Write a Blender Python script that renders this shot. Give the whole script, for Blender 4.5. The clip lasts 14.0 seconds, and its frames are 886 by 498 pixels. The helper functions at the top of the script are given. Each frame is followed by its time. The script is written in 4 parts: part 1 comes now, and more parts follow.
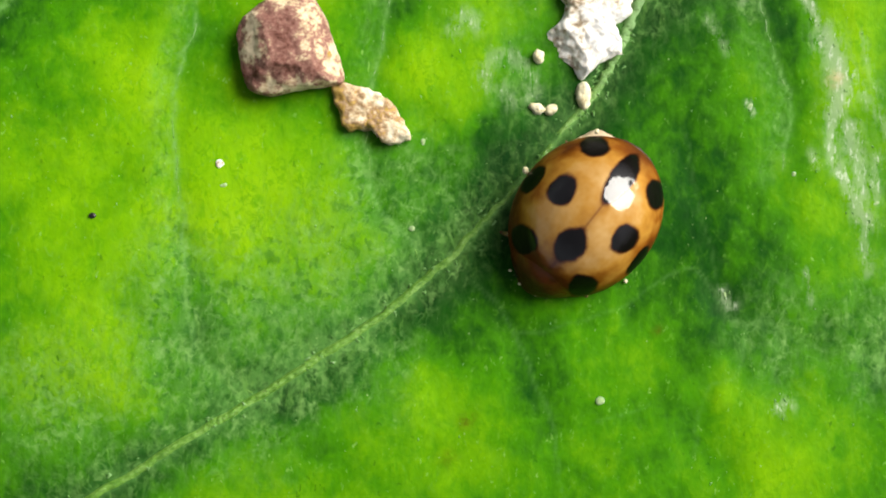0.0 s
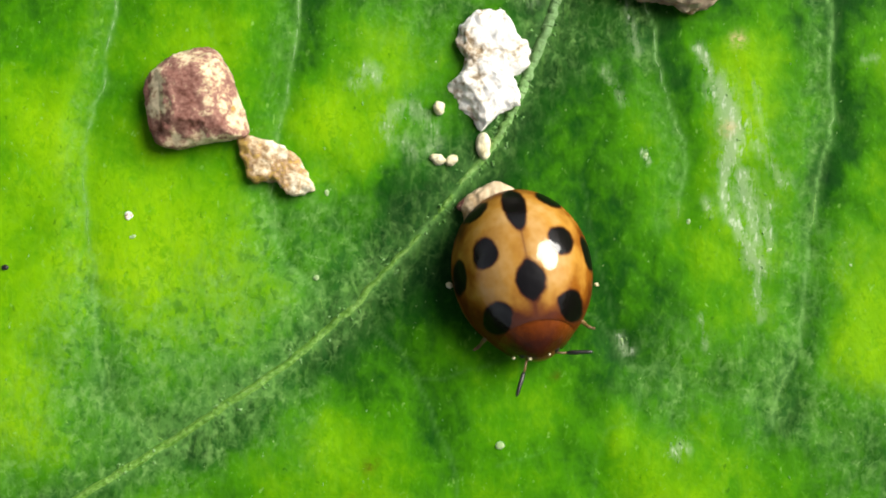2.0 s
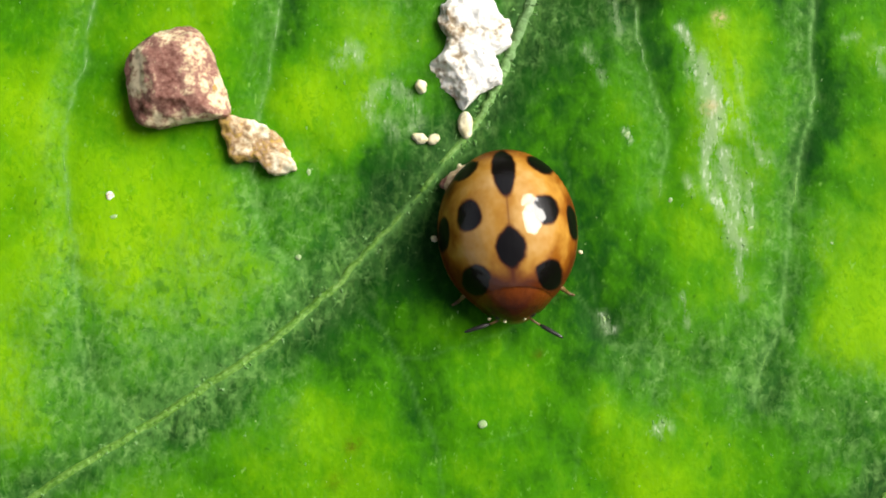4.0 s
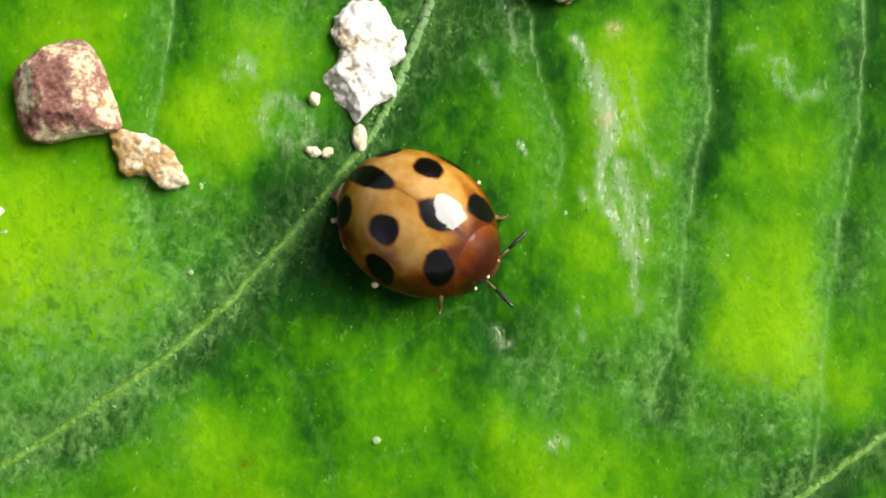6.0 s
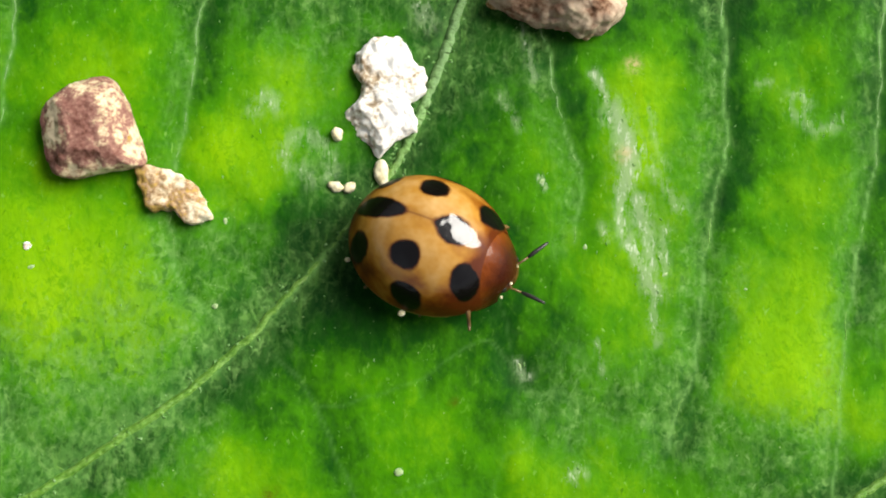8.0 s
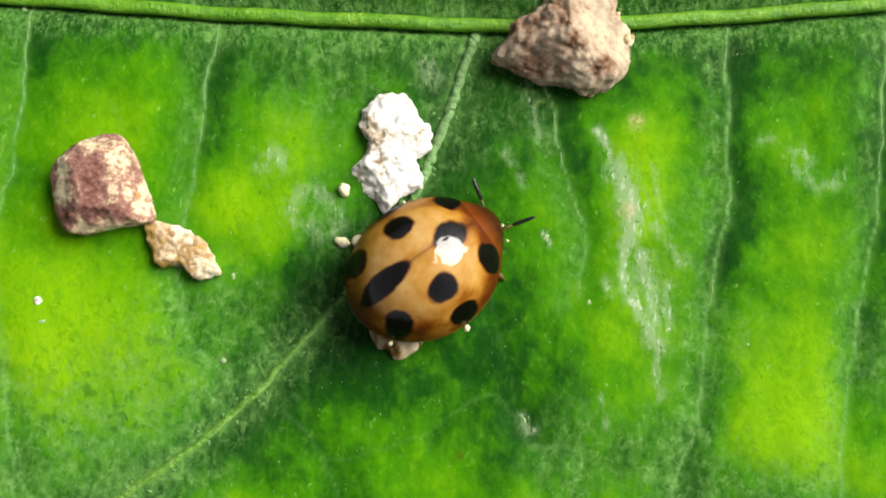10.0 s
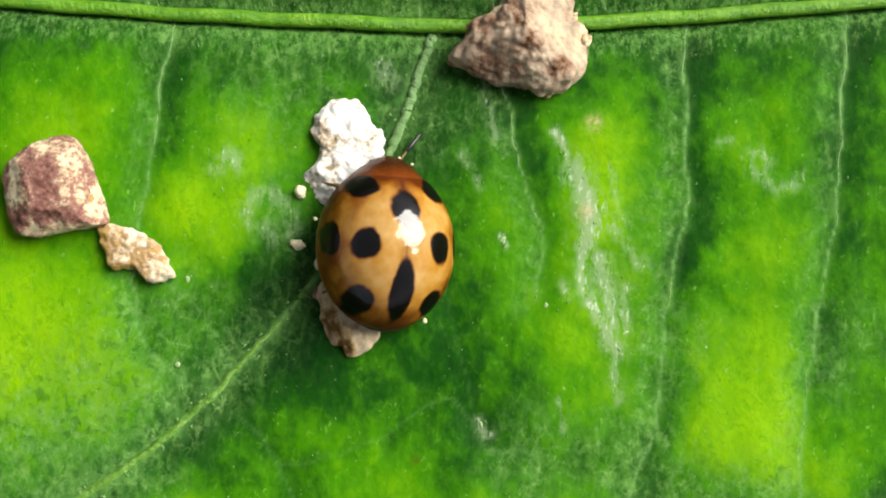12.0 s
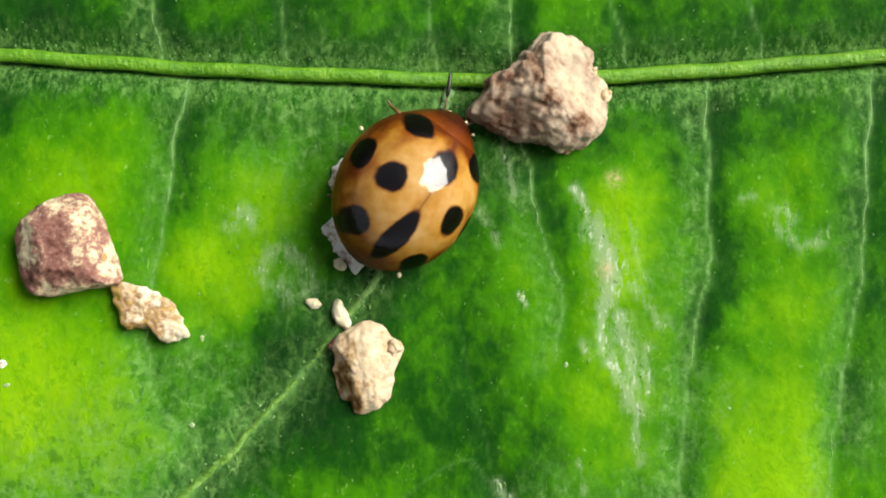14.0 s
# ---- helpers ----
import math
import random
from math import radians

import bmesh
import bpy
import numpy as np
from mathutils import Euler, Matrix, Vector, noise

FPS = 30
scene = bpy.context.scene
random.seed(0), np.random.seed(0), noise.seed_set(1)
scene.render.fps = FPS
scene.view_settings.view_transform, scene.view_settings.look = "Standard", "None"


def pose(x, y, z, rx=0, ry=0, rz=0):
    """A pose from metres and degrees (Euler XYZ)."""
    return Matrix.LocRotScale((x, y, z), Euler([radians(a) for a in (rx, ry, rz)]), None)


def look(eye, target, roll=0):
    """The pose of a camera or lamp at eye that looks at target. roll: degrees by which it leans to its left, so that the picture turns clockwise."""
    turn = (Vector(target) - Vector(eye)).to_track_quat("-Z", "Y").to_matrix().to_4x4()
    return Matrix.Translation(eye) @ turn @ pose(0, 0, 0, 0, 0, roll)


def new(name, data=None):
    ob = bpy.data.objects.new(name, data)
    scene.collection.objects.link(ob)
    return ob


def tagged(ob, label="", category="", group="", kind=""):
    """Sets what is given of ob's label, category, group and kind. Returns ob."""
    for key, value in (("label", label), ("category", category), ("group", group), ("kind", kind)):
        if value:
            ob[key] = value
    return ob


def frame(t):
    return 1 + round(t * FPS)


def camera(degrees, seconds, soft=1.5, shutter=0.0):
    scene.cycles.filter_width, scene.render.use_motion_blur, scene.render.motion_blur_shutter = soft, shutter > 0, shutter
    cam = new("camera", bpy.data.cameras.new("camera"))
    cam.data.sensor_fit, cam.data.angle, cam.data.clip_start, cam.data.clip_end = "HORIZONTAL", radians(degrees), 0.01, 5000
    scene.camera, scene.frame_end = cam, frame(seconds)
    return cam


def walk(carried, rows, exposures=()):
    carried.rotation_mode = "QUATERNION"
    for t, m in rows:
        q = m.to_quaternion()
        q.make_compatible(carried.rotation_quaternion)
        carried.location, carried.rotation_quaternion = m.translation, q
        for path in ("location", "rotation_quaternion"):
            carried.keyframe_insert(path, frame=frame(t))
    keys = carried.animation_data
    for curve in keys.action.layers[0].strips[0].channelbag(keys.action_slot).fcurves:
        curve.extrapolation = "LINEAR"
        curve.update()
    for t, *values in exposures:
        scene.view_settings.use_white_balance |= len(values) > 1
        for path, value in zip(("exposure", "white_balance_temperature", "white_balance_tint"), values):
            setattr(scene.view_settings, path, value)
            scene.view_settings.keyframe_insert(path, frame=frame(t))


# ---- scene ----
# All lengths below are written in millimetres and scaled by MM.
MM = 0.001

# ---------------------------------------------------------------- camera
cam = camera(40.0, 14.0, soft=2.0)
PATH = [  # seconds, x, y, z in mm, turn about x, y, z in degrees
    (0, -5.274, -2.768, 40.153, 3.926, 2.248, 1.019),
    (0.5, -4.752, -0.929, 40.846, 3.962, 2.374, 0.659),
    (1, -3.309, -1.404, 40.508, 3.919, 2.049, 0.531),
    (1.5, -3.653, -1.412, 41.037, 3.890, 2.245, 0.596),
    (2, -1.839, -1.126, 41.041, 3.865, 2.490, 0.527),
    (2.5, -0.860, -1.439, 40.836, 3.858, 2.171, 0.493),
    (3, -1.583, -1.830, 40.872, 4.005, 2.267, 0.419),
    (3.2, -1.721, -1.585, 40.985, 3.905, 2.147, 0.461),
    (5.3, -0.844, -2.571, 40.678, 4.095, 1.931, 0.166),
    (5.5, -0.495, -2.202, 40.610, 3.773, 2.068, 0.162),
    (6, 1.584, -1.294, 40.505, 3.814, 1.509, 0.038),
    (6.5, 1.544, -1.337, 40.708, 4.407, 1.732, -0.028),
    (7, 0.830, -0.297, 41.168, 4.059, 1.911, -0.009),
    (7.5, 0.000, -0.000, 41.424, 3.713, 1.948, 0.000),
    (8, 1.167, -0.093, 41.098, 3.677, 1.907, -0.051),
    (8.2, 1.382, 0.767, 41.147, 3.309, 1.920, -0.048),
    (10.3, 1.239, 1.962, 41.705, 3.460, 2.423, -0.092),
    (10.5, 1.420, 1.497, 41.663, 3.939, 2.569, -0.094),
    (11, 2.397, 1.184, 41.097, 3.823, 2.636, -0.035),
    (11.5, 2.440, 1.410, 41.018, 3.316, 2.286, -0.179),
    (12, 2.580, 1.992, 41.259, 3.498, 2.048, -0.159),
    (12.5, 1.576, 0.737, 40.840, 3.678, 2.258, -0.161),
    (13, 1.280, 1.880, 41.282, 3.728, 2.300, -0.136),
    (13.5, 1.447, 3.334, 41.383, 3.730, 2.596, -0.141),
    (14, 2.320, 3.850, 40.742, 3.695, 2.549, -0.255),
]
walk(cam, [(t, pose(x * MM, y * MM, z * MM, rx, ry, rz)) for t, x, y, z, rx, ry, rz in PATH],
     exposures=[(0.0, 0.70), (14.0, 0.70)])

# ---------------------------------------------------------------- light
SUN_ELEVATION, SUN_AZIMUTH = 39.0, 28.0      # degrees; azimuth counted from +x towards +y
world = bpy.data.worlds.new("overcast_sky")
scene.world = world
world.use_nodes = True
wn, wl = world.node_tree.nodes, world.node_tree.links
sky = wn.new("ShaderNodeTexSky")
sky.sky_type, sky.sun_disc = "NISHITA", False
sky.sun_elevation, sky.sun_rotation = radians(SUN_ELEVATION), radians(90 - SUN_AZIMUTH)
sky.dust_density, sky.air_density = 3.0, 1.0
pale = wn.new("ShaderNodeHueSaturation")      # a veil of cloud takes most of the blue out
pale.inputs["Saturation"].default_value = 0.3
wl.new(sky.outputs["Color"], pale.inputs["Color"])
wl.new(pale.outputs["Color"], wn["Background"].inputs["Color"])
wn["Background"].inputs["Strength"].default_value = 0.045

sun = new("sun", bpy.data.lights.new("sun", "SUN"))
sun.data.energy, sun.data.angle, sun.data.color = 4.0, radians(44), (1.0, 0.96, 0.88)
se, sa = radians(SUN_ELEVATION), radians(SUN_AZIMUTH)
sun.matrix_world = look((math.cos(se) * math.cos(sa), math.cos(se) * math.sin(sa), math.sin(se)), (0, 0, 0))


# ---------------------------------------------------------------- helpers
def node(tree, kind, props=(), **values):
    n = tree.nodes.new("ShaderNode" + kind)
    for key, value in props:
        if key == "operation":
            n.operation = value
        elif key == "data_type":
            n.data_type = value
        elif key == "attribute_name":
            n.attribute_name = value
    for key, value in values.items():
        n.inputs[key.replace("_", " ")].default_value = value
    return n


class Shade:
    """A material with a few short ways to wire nodes."""

    def __init__(self, name, roughness=0.5, coat=0.0, coat_roughness=0.1, specular=0.5):
        self.mat = bpy.data.materials.new(name)
        self.mat.use_nodes = True
        self.tree = self.mat.node_tree
        self.bsdf = self.tree.nodes["Principled BSDF"]
        self.bsdf.inputs["Roughness"].default_value = roughness
        self.bsdf.inputs["Coat Weight"].default_value = coat
        self.bsdf.inputs["Coat Roughness"].default_value = coat_roughness
        self.bsdf.inputs["Specular IOR Level"].default_value = specular
        tc = self.tree.nodes.new("ShaderNodeTexCoord")
        self.mm = self.tree.nodes.new("ShaderNodeVectorMath")
        self.mm.operation = "SCALE"
        self.mm.inputs["Scale"].default_value = 1000.0
        self.link(tc.outputs["Object"], self.mm.inputs[0])
        self.coords = self.mm.outputs[0]

    def link(self, a, b):
        self.tree.links.new(a, b)

    def stretched(self, x, y, z, turn=0.0):
        m = self.tree.nodes.new("ShaderNodeMapping")
        m.inputs["Scale"].default_value = (x, y, z)
        m.inputs["Rotation"].default_value = (0, 0, radians(turn))
        self.link(self.coords, m.inputs["Vector"])
        return m.outputs["Vector"]

    def noise(self, scale, detail=3.0, rough=0.55, coords=None, distortion=0.0):
        n = node(self.tree, "TexNoise", Scale=scale, Detail=detail, Roughness=rough, Distortion=distortion)
        self.link(coords or self.coords, n.inputs["Vector"])
        return n.outputs["Fac"]

    def cells(self, scale, coords=None):
        n = node(self.tree, "TexVoronoi", Scale=scale)
        self.link(coords or self.coords, n.inputs["Vector"])
        return n.outputs["Distance"]

    def attr(self, name):
        return node(self.tree, "Attribute", [("attribute_name", name)]).outputs["Fac"]

    def math(self, op, a, b=0.0):
        n = node(self.tree, "Math", [("operation", op)])
        for i, v in enumerate((a, b)):
            if isinstance(v, (int, float)):
                n.inputs[i].default_value = v
            else:
                self.link(v, n.inputs[i])
        return n.outputs[0]

    def span(self, v, lo, hi):
        n = node(self.tree, "MapRange")
        self.link(v, n.inputs["Value"])
        n.inputs["From Min"].default_value, n.inputs["From Max"].default_value = lo, hi
        return n.outputs["Result"]

    def ramp(self, v, stops):
        n = self.tree.nodes.new("ShaderNodeValToRGB")
        el = n.color_ramp.elements
        while len(el) < len(stops):
            el.new(0.5)
        for e, (p, c) in zip(el, stops):
            e.position, e.color = p, (*c, 1.0)
        self.link(v, n.inputs["Fac"])
        return n.outputs["Color"]

    def mix(self, f, a, b):
        n = node(self.tree, "Mix", [("data_type", "RGBA")])
        for i, v in ((0, f), (6, a), (7, b)):
            if isinstance(v, (int, float)):
                n.inputs[i].default_value = v
            elif isinstance(v, tuple):
                n.inputs[i].default_value = (*v, 1.0)
            else:
                self.link(v, n.inputs[i])
        return n.outputs[2]

    def colour(self, c):
        if isinstance(c, tuple):
            self.bsdf.inputs["Base Color"].default_value = (*c, 1.0)
        else:
            self.link(c, self.bsdf.inputs["Base Color"])

    def relief(self, v, height_mm, strength=1.0):
        n = node(self.tree, "Bump", Strength=strength, Distance=height_mm * MM)
        self.link(v, n.inputs["Height"])
        self.link(n.outputs["Normal"], self.bsdf.inputs["Normal"])


def solid(name, verts, faces, material, parent=None, label="", smooth=True, place=None):
    """One mesh object from vertices in mm, linked under parent if one is given."""
    me = bpy.data.meshes.new(name)
    me.from_pydata([tuple(c * MM for c in v) for v in np.asarray(verts, float).tolist()], [], faces)
    me.materials.append(material)
    if smooth:
        me.polygons.foreach_set("use_smooth", [True] * len(me.polygons))
    me.update()
    ob = new(name, me)
    if parent:
        ob.parent = parent
    if place:
        ob.matrix_basis = place
    if label:
        tagged(ob, label)
    return ob


def base(name, label, category, group="", kind="", at=(0, 0, 0), turn=0.0):
    ob = new(name)
    ob.empty_display_size = 0.001
    ob.matrix_basis = pose(at[0] * MM, at[1] * MM, at[2] * MM, 0, 0, turn)
    return tagged(ob, label, category, group, kind)


def grid_faces(nu, nv, wrap=False, flip=False):
    """Quads of a grid of nu rows by nv columns; wrap joins the last column to the first."""
    faces = []
    for i in range(nu - 1):
        for j in range(nv if wrap else nv - 1):
            k = (j + 1) % nv
            f = (i * nv + j, i * nv + k, (i + 1) * nv + k, (i + 1) * nv + j)
            faces.append(f[::-1] if flip else f)
    return faces


def spline(points, steps=8, closed=False):
    """A smooth line through a few points."""
    p = [np.array(q, float) for q in points]
    n, out = len(p), []
    for i in range(n if closed else n - 1):
        a, b, c, d = ((p[(i - 1) % n], p[i], p[(i + 1) % n], p[(i + 2) % n]) if closed
                      else (p[max(i - 1, 0)], p[i], p[i + 1], p[min(i + 2, n - 1)]))
        for s in range(steps):
            t = s / steps
            out.append(0.5 * (2 * b + (c - a) * t + (2 * a - 5 * b + 4 * c - d) * t * t + (3 * b - a - 3 * c + d) * t ** 3))
    if not closed:
        out.append(p[-1])
    return np.array(out)


def near_line(x, y, line):
    """Distance of each point to a line of points, and how far along it (0 to 1) the nearest place lies."""
    best, along = np.full(x.shape, 1e9), np.zeros(x.shape)
    n = len(line) - 1
    for i in range(n):
        (ax, ay), (bx, by) = line[i], line[i + 1]
        dx, dy = bx - ax, by - ay
        t = np.clip(((x - ax) * dx + (y - ay) * dy) / max(dx * dx + dy * dy, 1e-9), 0, 1)
        dd = np.hypot(x - ax - t * dx, y - ay - t * dy)
        near = dd < best
        best, along = np.where(near, dd, best), np.where(near, (i + t) / n, along)
    return best, along


def tube(points, radii, sides=10):
    """Vertices and faces of a tapered tube with closed ends."""
    pts = [Vector(p) for p in points]
    verts, up = [], Vector((0, 0, 1))
    for i, p in enumerate(pts):
        d = (pts[min(i + 1, len(pts) - 1)] - pts[max(i - 1, 0)]).normalized()
        side = d.cross(up)
        side = side.normalized() if side.length > 1e-3 else Vector((1, 0, 0))
        top = side.cross(d)
        for k in range(sides):
            a = 2 * math.pi * k / sides
            verts.append(tuple(p + radii[i] * (math.cos(a) * side + math.sin(a) * top)))
    faces = grid_faces(len(pts), sides, True)
    faces.append(tuple(range(sides))[::-1])
    faces.append(tuple((len(pts) - 1) * sides + k for k in range(sides)))
    return verts, faces


def value_noise(x, y, scale, seed):
    """Smooth 2D noise on arrays, about -1 to 1."""
    rng = np.random.RandomState(seed)
    table = rng.uniform(-1, 1, (64, 64))
    u, v = x * scale, y * scale
    i, j = np.floor(u).astype(int), np.floor(v).astype(int)
    a, b = u - i, v - j
    a, b = a * a * (3 - 2 * a), b * b * (3 - 2 * b)
    g = lambda p, q: table[p % 64, q % 64]
    return (g(i, j) * (1 - a) + g(i + 1, j) * a) * (1 - b) + (g(i, j + 1) * (1 - a) + g(i + 1, j + 1) * a) * b


# ---------------------------------------------------------------- materials
def warped(s, scale, size):
    """Coordinates bent by noise."""
    bend = node(s.tree, "TexNoise", Scale=scale, Detail=2.0)
    s.link(s.coords, bend.inputs["Vector"])
    far = node(s.tree, "VectorMath", [("operation", "SCALE")])
    s.link(bend.outputs["Color"], far.inputs[0])
    far.inputs["Scale"].default_value = size
    add = node(s.tree, "VectorMath", [("operation", "ADD")])
    s.link(s.stretched(1.0, 0.8, 1.0, 10.0), add.inputs[0])
    s.link(far.outputs[0], add.inputs[1])
    return add.outputs[0]


def leaf_material():
    s = Shade("leaf_blade", roughness=0.5, specular=0.03)
    broad = s.noise(0.55, 3, 0.5)
    mottle = s.noise(1.3, 3, 0.55, s.stretched(1.0, 0.75, 1.0, 12.0), 0.5)
    fine = s.noise(3.2, 3, 0.6, s.stretched(1.0, 0.7, 1.0, -20.0), 0.35)
    tone = s.math("ADD", s.attr("yellow"), s.math("MULTIPLY", s.math("SUBTRACT", broad, 0.5), 0.36))
    tone = s.math("ADD", tone, s.math("MULTIPLY", s.math("SUBTRACT", mottle, 0.5), 0.36))
    tone = s.math("ADD", tone, s.math("MULTIPLY", s.math("SUBTRACT", fine, 0.5), 0.20))
    # crinkled skin: glints and creases painted as small pale and deep flecks all over
    crinkle = s.noise(3.0, 2.5, 0.6, s.stretched(1.15, 0.8, 1.0, 12.0), 0.7)
    tone = s.math("ADD", tone, s.math("MULTIPLY", s.math("SUBTRACT", crinkle, 0.5), 0.16))
    lit = s.span(tone, 0.16, 0.50)
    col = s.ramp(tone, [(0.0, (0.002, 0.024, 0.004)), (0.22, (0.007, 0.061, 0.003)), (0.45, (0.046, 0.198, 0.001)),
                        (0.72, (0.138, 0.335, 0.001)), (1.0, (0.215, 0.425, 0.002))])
    col = s.mix(s.math("MULTIPLY", s.math("MULTIPLY", s.span(crinkle, 0.64, 0.72), lit), 0.40), col, (0.125, 0.315, 0.028))
    # waxy bloom: pale blue-green film, broken into short fibres, thickest beside the veins
    fibre = s.noise(1.9, 4, 0.62, s.stretched(1.2, 0.7, 1.0, 15.0), 0.3)
    weave = s.noise(2.3, 4, 0.7, s.stretched(1.0, 0.85, 1.0, -35.0), 0.8)
    threads = s.math("ADD", s.math("MULTIPLY", s.span(fibre, 0.44, 0.62), 0.42), s.math("MULTIPLY", s.span(weave, 0.47, 0.60), 0.30))
    flakes = s.span(s.cells(2.7, warped(s, 2.2, 0.5)), 0.62, 0.22)
    threads = s.math("ADD", threads, s.math("MULTIPLY", flakes, 0.34))
    bloom = s.math("MULTIPLY", s.math("ADD", s.math("MULTIPLY", threads, 0.92), 0.14), s.attr("bloom"))
    col = s.mix(s.math("MULTIPLY", s.math("MINIMUM", bloom, 1.15), 0.66), col, (0.090, 0.236, 0.044))
    flecks = s.math("MULTIPLY", s.span(s.noise(3.4, 3, 0.6, s.stretched(1.3, 0.8, 1.0, -15.0), 0.3), 0.62, 0.70), s.span(s.noise(0.9, 3, 0.6), 0.45, 0.65))
    col = s.mix(s.math("MULTIPLY", s.math("MULTIPLY", flecks, lit), 0.40), col, (0.115, 0.30, 0.030))
    strokes = s.math("MULTIPLY", s.span(s.noise(2.6, 3, 0.6, s.stretched(1.0, 0.55, 1.0, 25.0), 0.4), 0.57, 0.64), s.span(s.attr("yellow"), 0.45, 0.8))
    col = s.mix(s.math("MULTIPLY", strokes, 0.45), col, (0.085, 0.29, 0.003))
    # misty threads that hang down where the film is thick
    hung = s.math("MULTIPLY", s.span(s.noise(2.3, 4, 0.68, s.stretched(1.5, 0.45, 1.0, 4.0), 0.5), 0.53, 0.66), s.math("MINIMUM", s.attr("bloom"), 0.9))
    col = s.mix(s.math("MULTIPLY", hung, 0.55), col, (0.128, 0.296, 0.050))
    # the film is crackled into small curled flakes with deep green between them
    thick = s.span(s.attr("bloom"), 0.12, 0.75)
    gaps = s.span(s.noise(3.0, 2.5, 0.6, warped(s, 1.6, 0.5), 0.4), 0.49, 0.37)
    col = s.mix(s.math("MULTIPLY", s.math("MULTIPLY", gaps, thick), 0.50), col, (0.012, 0.085, 0.010))
    flake = s.span(s.noise(3.7, 1.6, 0.5, warped(s, 1.2, 0.4), 0.3), 0.50, 0.63)
    curl = s.math("ABSOLUTE", s.math("SUBTRACT", s.noise(2.3, 1.6, 0.5, warped(s, 1.6, 0.5), 0.4), 0.5))
    flake = s.math("ADD", s.math("MULTIPLY", flake, 0.60), s.math("MULTIPLY", s.span(curl, 0.060, 0.010), 0.40))
    flake = s.math("MULTIPLY", flake, s.span(s.noise(1.3, 4, 0.7), 0.40, 0.62))
    col = s.mix(s.math("MULTIPLY", s.math("MULTIPLY", flake, s.math("ADD", s.math("MULTIPLY", thick, 0.90), 0.05)), 0.80), col, (0.190, 0.375, 0.095))
    # fine wrinkles of a deeper green in the yellow fields
    wrinkle = s.math("ABSOLUTE", s.math("SUBTRACT", s.noise(2.2, 2.5, 0.6, warped(s, 1.5, 0.6), 0.5), 0.5))
    wrinkle = s.math("MULTIPLY", s.span(wrinkle, 0.050, 0.010), s.span(s.noise(1.1, 3, 0.6), 0.42, 0.60))
    col = s.mix(s.math("MULTIPLY", s.math("MULTIPLY", wrinkle, lit), 0.38), col, (0.045, 0.215, 0.002))
    # veins, broken by the fine grain
    vein = s.math("MULTIPLY", s.attr("vein"), s.math("MULTIPLY", s.span(s.noise(3.4, 5, 0.75), 0.32, 0.50), s.math("ADD", 0.50, s.math("MULTIPLY", s.span(s.noise(0.75, 2), 0.40, 0.56), 0.50))))
    col = s.mix(vein, col, (0.165, 0.36, 0.090))
    # pale fringe of fibres along the midrib
    hang = s.math("ADD", s.noise(3.6, 5, 0.75, s.stretched(1.6, 0.8, 1.0)), s.math("MULTIPLY", s.attr("fringe"), 0.10))
    fringe = s.math("MULTIPLY", s.span(s.attr("fringe"), 0.05, 0.4), s.span(hang, 0.53, 0.72))
    col = s.mix(s.math("MULTIPLY", fringe, 0.70), col, (0.14, 0.31, 0.065))
    # painted glints of the waxy skin, and painted shade in its small dents
    glint = s.math("MULTIPLY", s.span(s.noise(4.4, 2.5, 0.6, s.stretched(1.25, 0.6, 1.0, 8.0), 0.5), 0.655, 0.71), s.span(s.noise(0.7, 3, 0.6), 0.40, 0.58))
    col = s.mix(s.math("MULTIPLY", s.math("MULTIPLY", glint, lit), 0.70), col, (0.20, 0.42, 0.07))
    dent_shade = s.math("MULTIPLY", s.span(s.noise(3.8, 2.5, 0.6, s.stretched(1.0, 0.8, 1.0, 40.0), 0.6), 0.345, 0.29), s.span(s.noise(0.6, 3, 0.6), 0.42, 0.58))
    col = s.mix(s.math("MULTIPLY", dent_shade, 0.50), col, (0.012, 0.075, 0.003))
    # healed scrapes
    streak = s.math("ADD", s.math("MULTIPLY", s.noise(1.9, 4, 0.7, s.stretched(2.2, 0.6, 1.0, 4.0), 0.6), 0.6), s.math("MULTIPLY", s.noise(3.6, 4, 0.7), 0.4))
    level = s.math("ADD", streak, s.math("MULTIPLY", s.attr("scar"), 0.12))
    film = s.math("MULTIPLY", s.math("POWER", s.attr("scar"), 0.7), s.span(level, 0.47, 0.57))
    col = s.mix(s.math("MULTIPLY", film, 0.74), col, (0.30, 0.42, 0.22))
    crisp = s.math("MULTIPLY", s.span(s.attr("scar"), 0.08, 0.45), s.span(s.math("ADD", s.noise(3.4, 4, 0.7, s.stretched(2.4, 0.7, 1.0, 4.0)), s.math("MULTIPLY", s.attr("scar"), 0.08)), 0.605, 0.67))
    col = s.mix(s.math("MULTIPLY", crisp, 0.72), col, (0.50, 0.60, 0.42))
    brown = s.math("MULTIPLY", s.attr("brown"), s.span(s.noise(3.5, 5, 0.8), 0.40, 0.55))
    col = s.mix(brown, col, (0.50, 0.40, 0.20))
    col = s.mix(s.math("MULTIPLY", s.attr("olive"), s.span(s.noise(3.0, 4, 0.7), 0.36, 0.56)), col, (0.075, 0.085, 0.004))
    # scattered pale dust
    for scale, size, share in ((2.3, 0.075, 0.58), (5.0, 0.11, 0.56)):
        dots = s.span(s.cells(scale, s.stretched(1.0, 0.75, 1.0)), size, size * 0.5)
        dots = s.math("MULTIPLY", dots, s.span(s.noise(1.1 + scale * 0.3, 3, 0.7), share, share + 0.08))
        col = s.mix(s.math("MULTIPLY", dots, 0.8), col, (0.33, 0.50, 0.18))
    s.colour(col)
